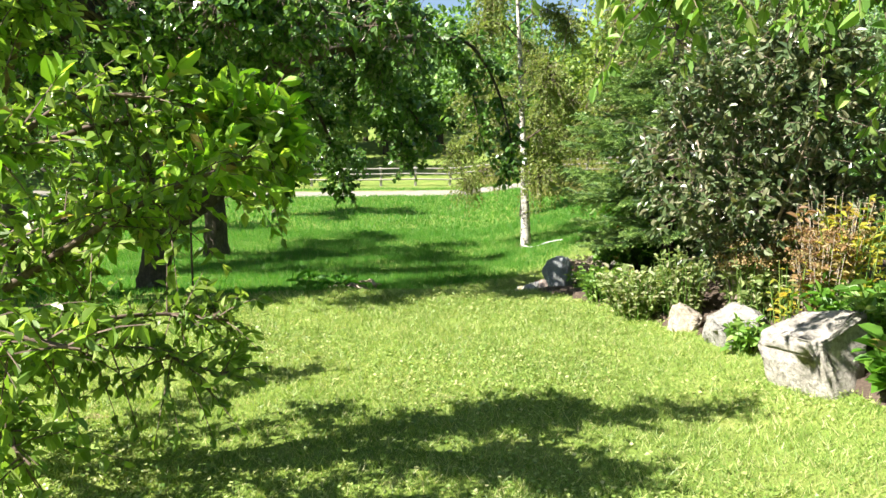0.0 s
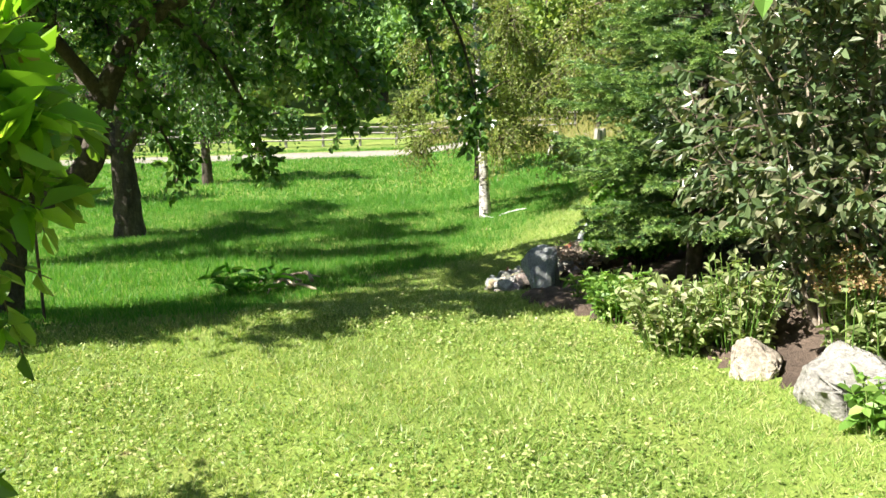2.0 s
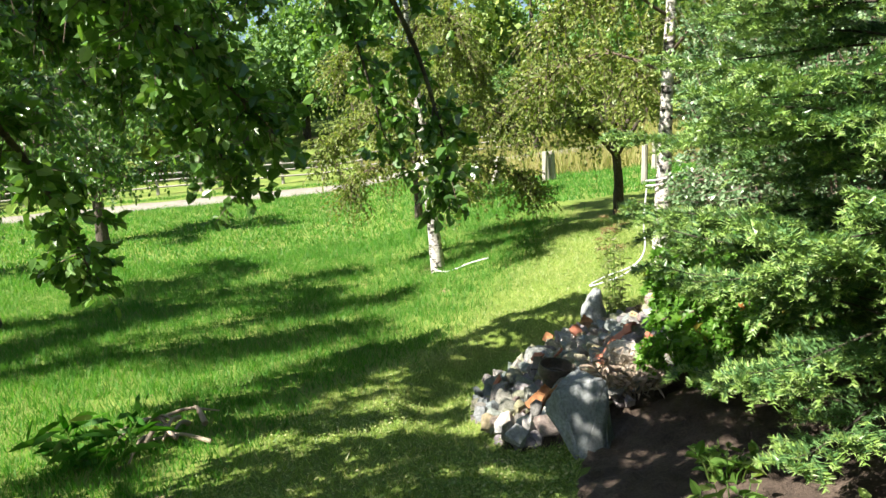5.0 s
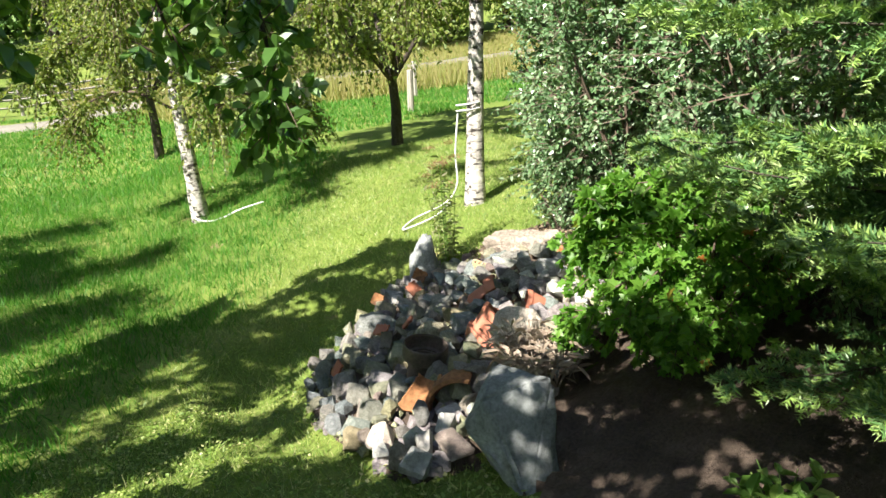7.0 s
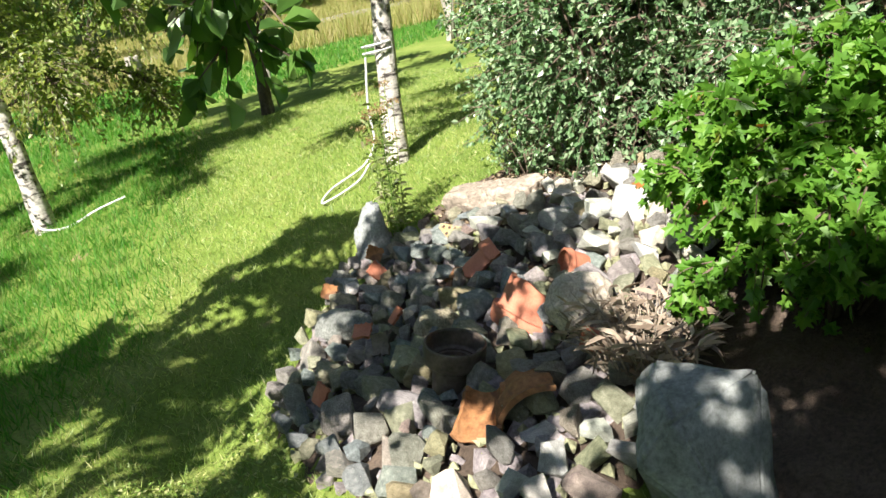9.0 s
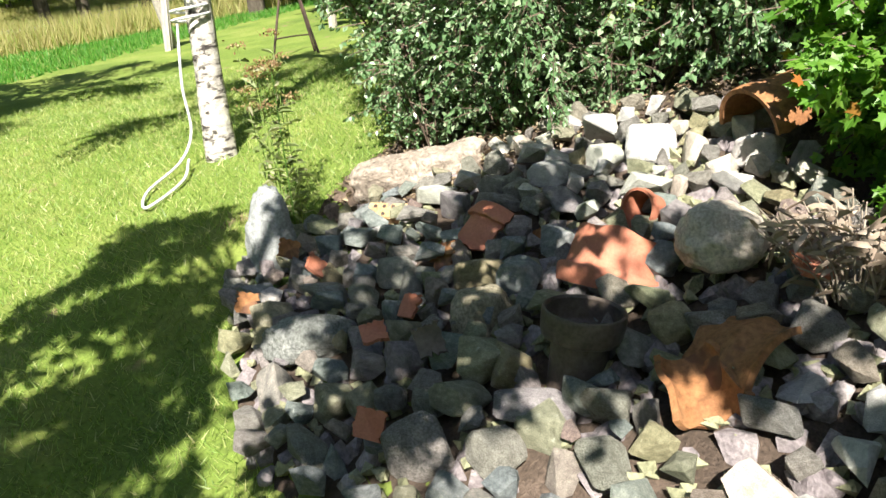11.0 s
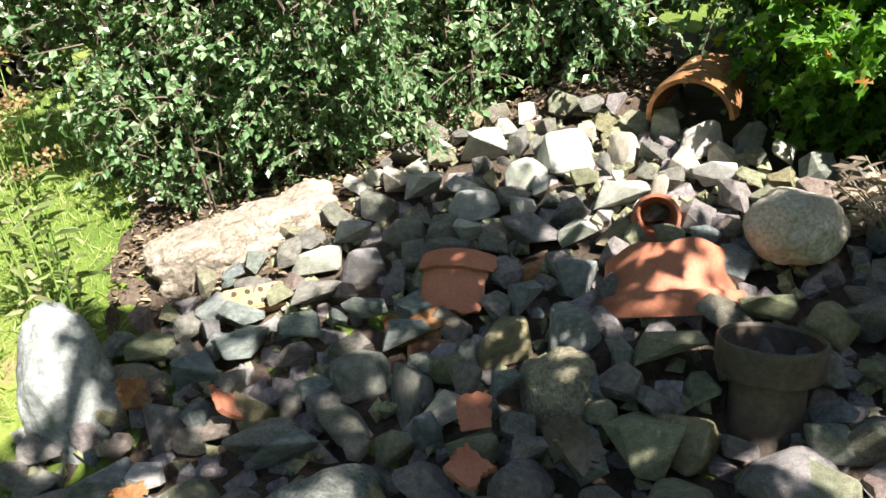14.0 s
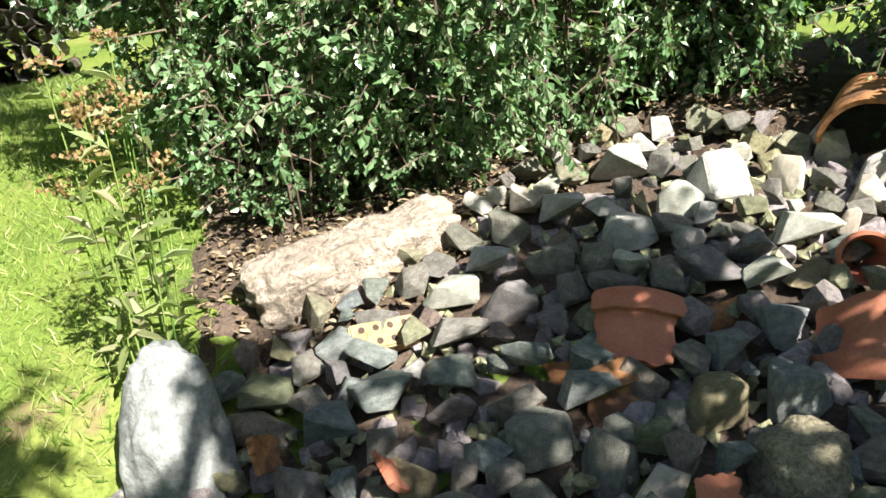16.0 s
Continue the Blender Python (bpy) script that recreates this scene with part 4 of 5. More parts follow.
PURPLE_STONES = [(2.22, 11.26, 0.17, 0.26), (2.15, 11.08, 0.12, 0.15), (2.86, 11.25, 0.21, 0.19), (2.81, 11.44, 0.23, 0.12), (2.66, 10.61, 0.27, 0.13), (2.96, 11.04, 0.18, 0.18), (2.53, 12.04, 0.17, 0.19), (1.88, 11.30, 0.20, 0.13), (1.76, 11.08, 0.18, 0.18), (1.76, 11.27, 0.25, 0.13), (1.41, 10.14, 0.08, 0.17), (1.83, 11.02, 0.14, 0.10), (2.30, 11.51, 0.11, 0.11), (1.45, 10.49, 0.29, 0.15), (2.55, 11.57, 0.15, 0.10)]
OLIVE_STONES = [(2.24, 10.92, 0.22, 0.18), (2.22, 11.12, 0.12, 0.12), (1.94, 10.52, 0.25, 0.11), (1.72, 10.73, 0.24, 0.19), (1.57, 11.30, 0.17, 0.18), (1.53, 10.77, 0.22, 0.13), (1.40, 10.45, 0.19, 0.20), (1.68, 10.65, 0.21, 0.17), (2.16, 11.96, 0.23, 0.21), (1.83, 10.80, 0.10, 0.10), (1.92, 10.18, 0.17, 0.11), (1.77, 10.09, 0.19, 0.15), (1.53, 9.88, 0.11, 0.11)]
PALE_STONES = [(2.54, 11.78, 0.12, 0.12), (2.19, 11.46, 0.17, 0.14), (2.08, 11.45, 0.10, 0.08), (2.39, 11.94, 0.13, 0.13), (2.25, 11.71, 0.33, 0.14), (2.34, 11.61, 0.09, 0.14), (1.56, 11.05, 0.12, 0.12), (1.53, 10.88, 0.13, 0.13), (1.45, 10.28, 0.22, 0.17), (1.35, 10.85, 0.30, 0.25), (1.31, 10.58, 0.20, 0.17), (1.24, 10.23, 0.19, 0.13), (1.73, 9.96, 0.19, 0.13), (1.36, 9.82, 0.18, 0.10), (2.74, 10.92, 0.19, 0.08), (2.66, 10.78, 0.12, 0.10), (1.36, 11.31, 0.23, 0.12), (1.39, 11.57, 0.16, 0.10)]
# stones at the sunlit back, their brightness put into the colour
SUNLIT_STONES = [(2.64, 10.26, 0.24, 0.15), (2.59, 10.12, 0.07, 0.13), (3.02, 10.28, 0.27, 0.32), (2.96, 10.75, 0.25, 0.16), (3.30, 10.56, 0.25, 0.20), (2.91, 10.09, 0.15, 0.19), (2.93, 9.88, 0.15, 0.18), (2.76, 9.82, 0.22, 0.17), (2.54, 9.91, 0.18, 0.12), (3.07, 11.23, 0.18, 0.13), (3.00, 11.39, 0.22, 0.13), (2.80, 10.61, 0.13, 0.11), (3.00, 10.49, 0.19, 0.16), (3.19, 10.88, 0.21, 0.14)]
MATS = [M_SLATE_STONE, M_PURPLE_STONE, M_OLIVE_STONE, M_PALE_STONE, M_SUNLIT_STONE]
rough = [rock_mesh("stone", (1, 1, 1), 200 + i, None, 11 + i % 5, chip=.06, square=.68 + .06 * (i % 5)) for i in range(14)]
kinds = [rock_mesh("stone", (1, 1, 1), 240 + i, None, 10 + i % 6, square=.75) for i in range(10)]
shapes = {}


def laid_stone(shape, mat, x, y, z, size, turn):
    """One stone of the heap; stones of one shape and kind of rock share their mesh."""
    if (shape.name, mat.name) not in shapes:
        me = shape.copy()
        me.materials.clear()
        me.materials.append(mat)
        shapes[shape.name, mat.name] = me
    ob = new("stone", shapes[shape.name, mat.name])
    ob.parent = heap
    ob.matrix_basis = Matrix.Translation(Vector((x, y, z)) - heap.location) @ pose(0, 0, 0, *turn) @ Matrix.Diagonal((*size, 1))


CLEAR = [(2.12, 10.42, .17), (2.54, 10.98, .13), (1.69, 10.39, .14), (2.45, 10.25, .08), (2.8, 9.86, .14), (1.42, 9.92, .2), (2.05, 9.95, .2), (2.8, 12.33, .15), (3.36, 11.62, .16), (3.32, 11.85, .14), (3.4, 11.35, .16), (2.55, 10.68, .08)]
placed = []
for mat, rows in zip(MATS, (BLUE_STONES, PURPLE_STONES, OLIVE_STONES, PALE_STONES, SUNLIT_STONES)):
    for x, y, b, h in rows:
        deep = rng.uniform(.75, 1.05) * b if b < 1.7 * h else b * .62
        z = float(pile_top(x, y)) - .26 * h - .01
        size = (deep * 1.05, b * 1.12, h * 1.12)
        laid_stone(rough[int(rng.integers(14))], mat, x + .02, y, z, size, (rng.uniform(-9, 9), rng.uniform(4, 22), rng.uniform(-35, 10)))
        placed.append((x, y, .40 * b))
tries = 0
while len(placed) < 299 and tries < 30000:
    tries += 1
    x, y = rng.uniform(1.05, 3.6), rng.uniform(9.3, 12.6)
    r = rng.uniform(.05, .085) if tries < 6000 else rng.uniform(.03, .05)
    if not inside(np.array([x]), np.array([y]), PILE)[0]:
        continue
    if any((x - a) ** 2 + (y - b) ** 2 < (r * .8 + c) ** 2 * .8 for a, b, c in placed):
        continue
    if any((x - a) ** 2 + (y - b) ** 2 < c * c for a, b, c in CLEAR):
        continue
    placed.append((x, y, r))
    # where sun strikes the heap, paler stone colours stand for the light
    sunny_side = x + .4 * (11.3 - y) > 3.05 or (y < 10.0 and x < 1.9)
    mat = MATS[int(rng.choice(5, p=[.05, .05, .15, .45, .3] if sunny_side else [.32, .28, .25, .13, .02]))]
    size = r * 2.2 * np.array([rng.uniform(.9, 1.3), rng.uniform(.8, 1.1), rng.uniform(.55, .95)])
    laid_stone(kinds[int(rng.integers(10))], mat, x, y, float(pile_top(x, y)) - .035 - .25 * r, size, rng.uniform(-30, 30, 2).tolist() + [rng.uniform(0, 360)])
# small chippings between them
V, F, k = [], [], 0
for i in range(900):
    x, y = rng.uniform(1.0, 3.6), rng.uniform(9.3, 12.6)
    if not inside(np.array([x]), np.array([y]), PILE)[0]:
        continue
    q = unit(rng.normal(size=(6, 3))) * rng.uniform(.018, .04) * np.array([1.2, 1, .7])
    q = np.array([[1, 0, 0], [-1, 0, 0], [0, 1, 0], [0, -1, 0], [0, 0, 1], [0, 0, -1]]) * rng.uniform(.015, .045, (6, 1)) @ np.array(Euler(rng.uniform(0, 6, 3)).to_matrix())
    V.append(q + np.array([x, y, float(pile_top(x, y)) - .10]) - hb)
    F.append(np.array([(0, 2, 4), (2, 1, 4), (1, 3, 4), (3, 0, 4), (2, 0, 5), (1, 2, 5), (3, 1, 5), (0, 3, 5)]) + k)
    k += 6
rest = []
for i in range(520):
    x, y = rng.uniform(1.0, 3.6), rng.uniform(9.3, 12.6)
    if not inside(np.array([x]), np.array([y]), PILE)[0]:
        continue
    src = kinds[int(rng.integers(10))]
    co = np.empty(len(src.vertices) * 3, np.float32)
    src.vertices.foreach_get("co", co)
    tri = np.array([p.vertices[:3] for p in src.polygons if len(p.vertices) == 3])
    q = co.reshape(-1, 3) * rng.uniform(.07, .15) @ np.array(Euler(rng.uniform(0, 6, 3)).to_matrix())
    rest.append((q + np.array([x, y, float(pile_top(x, y)) - .13]) - hb, tri))
part("rubble_filling", mesh_np("rubble_filling", *joined(rest), M_PURPLE_STONE), None, heap)["kind"] = "stuff"
part("grit", mesh_np("grit", np.concatenate(V), np.concatenate(F), M_OLIVE_STONE), None, heap)["kind"] = "stuff"

# ---- broken clay pots ----


def shard(profile, a0, a1, seed, thick=.018, jag=.12, steps=26, arch=0.0):
    """Part of a turned pot: a profile of (radius, height), between two angles, with broken edges and thickness."""
    rng = np.random.default_rng(seed)
    bm = bmesh.new()
    prof = smooth_line([(r, h, 0) for r, h in profile], 14)
    rows = []
    j0, j1 = rng.normal(0, jag, 14).clip(-.08, .08), rng.normal(0, jag, 14).clip(-.08, .08)
    full = a1 - a0 > 359
    for (r, h, _), e0, e1 in zip(prof, j0, j1):
        b0, b1 = radians(a0) + (0 if full else e0), radians(a1) + (0 if full else e1)
        rows.append([bm.verts.new((r * math.cos(a), r * math.sin(a), h * (1 - arch * u * u) + (0 if full else h * .03 * math.sin(9 * u + seed)))) for a, u in zip(np.linspace(b0, b1, steps), np.linspace(-1, 1, steps))])
    for p, q in zip(rows, rows[1:]):
        for i in range(steps - 1):
            bm.faces.new((p[i], p[i + 1], q[i + 1], q[i]))
    if full:
        bmesh.ops.remove_doubles(bm, verts=bm.verts, dist=.001)
    bm.normal_update()
    bmesh.ops.solidify(bm, geom=list(bm.faces), thickness=thick)
    for f in bm.faces:
        f.smooth = True
    me = bpy.data.meshes.new("shard")
    bm.to_mesh(me)
    bm.free()
    me.set_sharp_from_angle(angle=radians(40))
    return me


def clay(name, label, me, mat, at, turn, cat="pot shard"):
    me.materials.append(mat)
    ob = thing(name, label, cat, data=me)
    ob.matrix_world = pose(*at, *turn)
    return ob


def axes(at, zdir, ydir):
    """A pose whose local z and, as near as may be, y point as given."""
    z = Vector(zdir).normalized()
    x = Vector(ydir).cross(z).normalized()
    return Matrix.Translation(at) @ Matrix((x, z.cross(x), z)).transposed().to_4x4()


def clay_at(name, label, me, mat, m, cat="pot shard"):
    me.materials.append(mat)
    ob = thing(name, label, cat, data=me)
    ob.matrix_world = m
    return ob


RIM = [(.25, .0), (.256, .075), (.228, .085), (.218, .15), (.205, .24)]
clay_at("pot_rim_shard", "large broken terracotta pot rim standing on the stones", shard(RIM, 14, 166, 301, .022, .012, 34, .22), M_TERRA, axes((2.24, 10.33, -.31), (.42, -.2, 1), (-.92, .39, .3)))
clay_at("pot_shard", "curved terracotta pot shard leaning on stones", shard(RIM, 58, 122, 302, .02, .02, 26, .08), M_TERRA, axes((2.70, 10.88, -.27), (-.7, .5, -.45), (-.4, .23, .89)))
clay_at("pot_shard", "curved ochre clay shard under the terracotta one", shard(RIM, 62, 112, 303, .018, .03), M_OCHRE, axes((2.72, 11.02, -.37), (-.5, .2, -.75), (-.55, .6, .55)))
clay_at("pot_shard", "pointed ochre clay shard", shard(RIM, 72, 106, 309, .018, .05), M_OCHRE, axes((2.58, 11.02, -.40), (-.75, .1, -.45), (-.3, .5, .8)))
clay_at("pot_shard", "long narrow ochre shard with a scalloped edge", shard([(.2, 0), (.215, .05), (.2, .1), (.212, .15)], 62, 124, 304, .018, .03), M_OCHRE, axes((2.72, 10.62, -.26), (-.45, -.1, -.6), (-.75, .45, .6)))
clay_at("pot_shard", "flat terracotta shard behind the small pot", shard([(.3, 0), (.31, .04), (.3, .07)], 70, 108, 311, .018, .03), M_TERRA, axes((2.70, 10.42, -.26), (-.5, .1, .6), (-.6, .3, .7)))
small_pot = clay_at("small_pot", "small terracotta pot lying on its side", shard([(.045, 0), (.06, .05), (.072, .10), (.078, .115), (.084, .12), (.084, .15)], 0, 360, 305, .011), M_TERRA, axes((2.52, 10.19, -.06), (-.75, .5, .25), (0, 0, 1)), "pot")
clay_at("broken_pot", "half of a large ridged ochre clay pot arched over stones", shard([(.20, 0), (.182, .05), (.20, .10), (.178, .16), (.165, .25)], 30, 160, 306, .022, .025, 34), M_OCHRE, axes((1.58, 9.76, -.32), (.62, .75, -.05), (-.6, .55, .6)))
clay_at("broken_pot", "curved trough-like shard of an ochre clay pot", shard([(.09, 0), (.105, .06), (.095, .12), (.12, .22)], 190, 340, 316, .02, .03), M_OCHRE, axes((1.56, 10.05, -.17), (-.72, -.38, -.35), (-.45, .2, 1)))
clay_at("broken_pot", "half of an ochre clay pot arched over stones", shard([(.175, 0), (.18, .05), (.165, .16), (.15, .34)], 0, 180, 307, .02, .015), M_OCHRE, axes((2.8, 9.86, .20), (.62, -.75, .22), (0, 0, 1)))
pipe = thing("chimney_pot", "dark brown glazed clay pipe with a collar", "pipe")
pipe.matrix_world = pose(1.68, 10.41, -.50, 8, 6, 0)
part("pipe_body", shard([(.098, 0), (.098, .12), (.098, .22), (.10, .262)], 0, 360, 308, .015), M_GLAZE, pipe)
part("collar", shard([(.102, .256), (.134, .264), (.14, .30), (.14, .35), (.132, .358)], 0, 360, 310, .014), M_GLAZE, pipe)
for i, (x, y, mat, t) in enumerate([(1.98, 11.12, M_TERRA, (10, -50, 150)), (2.40, 11.81, M_TERRA, (60, 30, 80)), (1.38, 11.04, M_TERRA, (0, -40, 170)), (1.79, 10.96, M_GLAZE, (50, -30, 100)), (2.2, 12.1, M_OCHRE, (20, 10, 40)), (1.73, 10.92, M_GLAZE, (70, 30, 10)), (1.82, 11.20, M_TERRA, (75, 60, 20)), (1.85, 9.7, M_TERRA, (30, 60, 50)), (2.62, 12.1, M_OCHRE, (30, 20, 60))]):
    me = shard([(.2, 0), (.205, .05), (.21, .10)], -15, 12 + 3 * (i % 3), 320 + i, .016, .022)
    me.transform(Matrix.Translation((-.205, 0, -.065)))
    clay("pot_shard", "small broken piece of fired clay among the stones", me, mat, (x, y, float(pile_top(x, y)) + .045), t)

# the perforated brick under the kerb stone
brick = thing("perforated_brick", "pale yellow perforated brick half buried in the stones", "brick")
brick.matrix_world = pose(2.97, 11.66, -.225, 6, -40, 4)
bm = bmesh.new()
bmesh.ops.create_cube(bm, size=1)
bmesh.ops.scale(bm, vec=(.10, .23, .07), verts=bm.verts)
bmesh.ops.bevel(bm, geom=list(bm.edges), offset=.006, segments=2, affect="EDGES")
part("brick_body", bm, M_BRICK, brick)
# flat dark discs, their colour standing for the shade inside the holes
for x in (-.024, .024):
    for y in (-.075, -.025, .025, .075):
        bm = bmesh.new()
        bmesh.ops.create_cone(bm, cap_ends=True, segments=12, radius1=.011, radius2=.011, depth=.006)
        bmesh.ops.translate(bm, vec=(x, y, .0345), verts=bm.verts)
        part("hole", bm, M_IRON, brick, "dark disc standing for a shaded round hole")

# ---- plants of the flower bed ----


def clump(name, label, x, y, seed, n, height, radius, per, size, width, mat, heads=None, z=None, leaves_from=.1):
    """A clump of upright leafy stems, with flower heads where it has them."""
    rng = np.random.default_rng(seed)
    B = (x, y, float(bed_height(x, y) if z is None else z) - .01)
    tree = thing(name, label, "plant", B)
    lines, tubes = [], []
    n, size = int(n * 1.6), size * 1.25
    for i in range(n):
        a, r = i * 2.39996, radius * math.sqrt((i + .5) / n)
        foot = np.array([np.cos(a) * r * .5, np.sin(a) * r * .5, -.03])
        top = np.array([np.cos(a) * r, np.sin(a) * r, height * rng.uniform(.7, 1.1)])
        p = smooth_line([foot, foot * .6 + top * .4 + (0, 0, .04), top], 10)
        lines.append(p)
        tubes.append(tube_np(p, np.linspace(.005, .002, 10), 4))
    V, F = joined(tubes)
    part("stalk", mesh_np("stalk", V, F, M_STEM if mat in (M_RED, M_DRY) else M_PERENNIAL), None, tree)["kind"] = "stuff"
    S, W = along_lines(rng, lines, n * per, leaves_from)
    D = unit(rng.normal(size=S.shape) * np.array([1, 1, .4]) + np.array([0, 0, .25]))
    L = size * rng.uniform(.6, 1.2, len(S))
    N = unit(rng.normal(size=S.shape) * .4 + np.array([0, 0, 1]))
    part("leaf", leaf_mesh("leaf", S, D, N, L, L * width, mat), None, tree)["kind"] = "stuff"
    if heads:
        q = np.concatenate([l[-1] + rng.normal(0, heads[1], (heads[2], 3)) * np.array([1, 1, .35]) for l in lines])
        part("flower_head", leaf_mesh("flower_head", q, rng.normal(size=q.shape) + np.array([0, 0, .8]), rng.normal(size=q.shape), .018, .014, heads[0], LEAF4), None, tree)["kind"] = "stuff"
    return tree


clump("perennial_clump", "pale yellow-green perennials spilling over the bed edge", 1.75, 6.3, 401, 60, .38, .42, 12, .055, .55, M_PALE)
clump("perennial_clump", "pale green perennials at the bed edge", 1.55, 6.9, 402, 30, .3, .3, 11, .05, .55, M_PERENNIAL)
clump("perennial_clump", "leafy green perennials under the shrub", 2.05, 6.05, 403, 34, .5, .28, 12, .055, .5, M_PALE)
clump("sedum", "sedum with brown faded flower heads", 2.35, 5.45, 404, 16, .62, .22, 10, .06, .5, M_PALE, (M_RED, .035, 60))
clump("sedum", "russet sedum with faded heads", 2.65, 4.95, 405, 18, .6, .25, 12, .055, .5, M_RED, (M_RED, .035, 50))
clump("perennial_clump", "reddish brown leafy perennials", 2.85, 5.2, 406, 26, .72, .3, 13, .06, .45, M_RED)
clump("yellow_perennial", "yellowing feathery perennial in the flower bed", 2.88, 4.95, 407, 13, .72, .28, 16, .065, .3, M_YELLOW)
clump("perennial_clump", "tall green leafy stems behind the boulder", 2.95, 4.1, 408, 48, .9, .4, 18, .05, .5, M_PERENNIAL)
clump("perennial_clump", "tall green leafy stems behind the boulder", 2.85, 3.5, 409, 40, .75, .38, 16, .05, .5, M_PERENNIAL)
clump("hosta", "low bright green broad-leaved plant beside the boulder", 2.5, 3.75, 410, 18, .22, .22, 5, .11, .6, M_MAPLE)
clump("perennial_clump", "low green leaves between the boulders", 2.15, 4.98, 411, 14, .2, .16, 6, .07, .6, M_PERENNIAL)
clump("perennial_clump", "yellow-green stems above the boulders", 2.6, 5.75, 412, 26, .55, .3, 12, .05, .45, M_PALE)
clump("dry_grass_clump", "clump of straw-coloured dry stalks", 2.45, 5.0, 413, 8, .5, .14, 6, .06, .2, M_YELLOW)
clump("goldenrod", "tall thin weed with a brown faded head", 3.02, 12.35, 414, 9, 1.05, .16, 16, .07, .22, M_PALE, (M_RED, .03, 40), ground(3.02, 12.35))
clump("ground_weed", "small weeds growing under the fir", 1.5, 7.5, 415, 12, .16, .2, 5, .06, .5, M_PERENNIAL)
clump("ground_weed", "small weeds in the bare soil", 1.75, 8.0, 416, 10, .14, .18, 5, .06, .5, M_PERENNIAL)
clump("dry_twigs", "tangle of dry grey-brown stalks beside the heap", 1.95, 9.55, 417, 70, .2, .33, 5, .07, .045, M_DRY, z=-.1)
clump("perennial_clump", "low green leaves behind the boulder", 2.78, 4.3, 420, 30, .3, .35, 7, .08, .55, M_PERENNIAL)
clump("perennial_clump", "low green leaves behind the boulder", 2.7, 4.8, 421, 24, .28, .3, 7, .08, .55, M_MAPLE)
clump("perennial_clump", "low green leaves in the bed", 3.1, 3.9, 422, 30, .4, .4, 8, .08, .5, M_PERENNIAL)
clump("perennial_clump", "pale leaves between shrub and boulder", 2.5, 5.4, 423, 22, .32, .28, 8, .06, .5, M_PALE)
clump("iris_clump", "dark upright blades beside the dead wood", -1.9, 10.8, 419, 26, .3, .5, 3, .2, .05, M_MEADOW, z=ground(-1.9, 10.8))

# ---- dead wood, pole, hose, posts ----
rng = np.random.default_rng(81)
heap2 = thing("dead_wood", "small heap of grey dead branches on the bank", "branches", on_ground(-1.45, 11.2, -.07))
for i in range(16):
    a, l = rng.uniform(0, 6.3), rng.uniform(.25, .6)
    c = rng.normal(0, .16, 2)
    p = [(c[0] - np.cos(a) * l / 2, c[1] - np.sin(a) * l / 2, .0 + .02 * (i % 4)), (c[0], c[1] + .03, .05 + .025 * (i % 4)), (c[0] + np.cos(a) * l / 2, c[1] + np.sin(a) * l / 2, .02 * (i % 4))]
    part("branch", mesh_np("branch", *limb(p, rng.uniform(.012, .03), .008, 6, 8, rng, .1), M_DRY, True), None, heap2)

pole = thing("iron_pole", "thin dark upright iron rod in the grass", "pole", on_ground(-2.62, 7.35), data=mesh_np("iron_pole", *limb([(0, 0, -.1), (.0, 0, .8), (.01, 0, 1.65)], .011, .011, 8, 10), M_IRON, True))

hose = thing("hose", "pale grey hose tied to the birch and trailing on the grass", "hose", (0, 0, 0))
bx, by, bz = 4.25, 13.75, float(ground(4.25, 13.75))
part("hose_drop", mesh_np("hose_drop", *limb([(bx - .14, by + .02, bz + 1.05), (bx - .17, by + .08, bz + .6), (bx - .16, by + .1, bz + .25), (bx - .3, by + .15, bz + .04), (bx - .75, by + .1, float(ground(bx - .75, by + .1)) + .04), (bx - 1.0, by - .1, float(ground(bx - 1, by - .1)) + .04), (bx - .6, by - .1, float(ground(bx - .6, by)) + .04), (bx - .28, by + .08, bz + .05)], .011, .011, 8, 60), M_HOSE, True), None, hose)
part("hose_loop", mesh_np("hose_loop", *limb([(bx + .14 * math.cos(a), by + .14 * math.sin(a), bz + 1.05 + .01 * a) for a in np.linspace(0, 12.6, 26)], .011, .011, 8, 90), M_HOSE, True), None, hose)
h1 = float(ground(1.98, 18.0))
thing("hose_end", "pale hose lying at the foot of the birch", "hose", (0, 0, 0), data=mesh_np("hose_end", *limb([(1.84, 17.95, h1 + .25), (1.86, 17.8, h1 + .08), (2.1, 17.65, h1 + .04), (2.45, 17.5, float(ground(2.45, 17.5)) + .05), (2.8, 17.45, float(ground(2.8, 17.45)) + .05)], .015, .015, 8, 40), M_HOSE, True))


def post(x, y, h, r, lean, label, group):
    rng = np.random.default_rng(int(x * 100) + 7000)
    ob = thing("fence_post", label, "post", on_ground(x, y), group)
    bm = bmesh.new()
    bmesh.ops.create_cone(bm, cap_ends=True, segments=9, radius1=r, radius2=r * .85, depth=h + .2)
    bmesh.ops.translate(bm, vec=(0, 0, h / 2 - .1), verts=bm.verts)
    for v in bm.verts:
        v.co += Vector(rng.normal(0, r * .12, 3))
    part("post", bm, M_WOOD, ob)
    ob.rotation_euler = (radians(lean[0]), radians(lean[1]), 0)


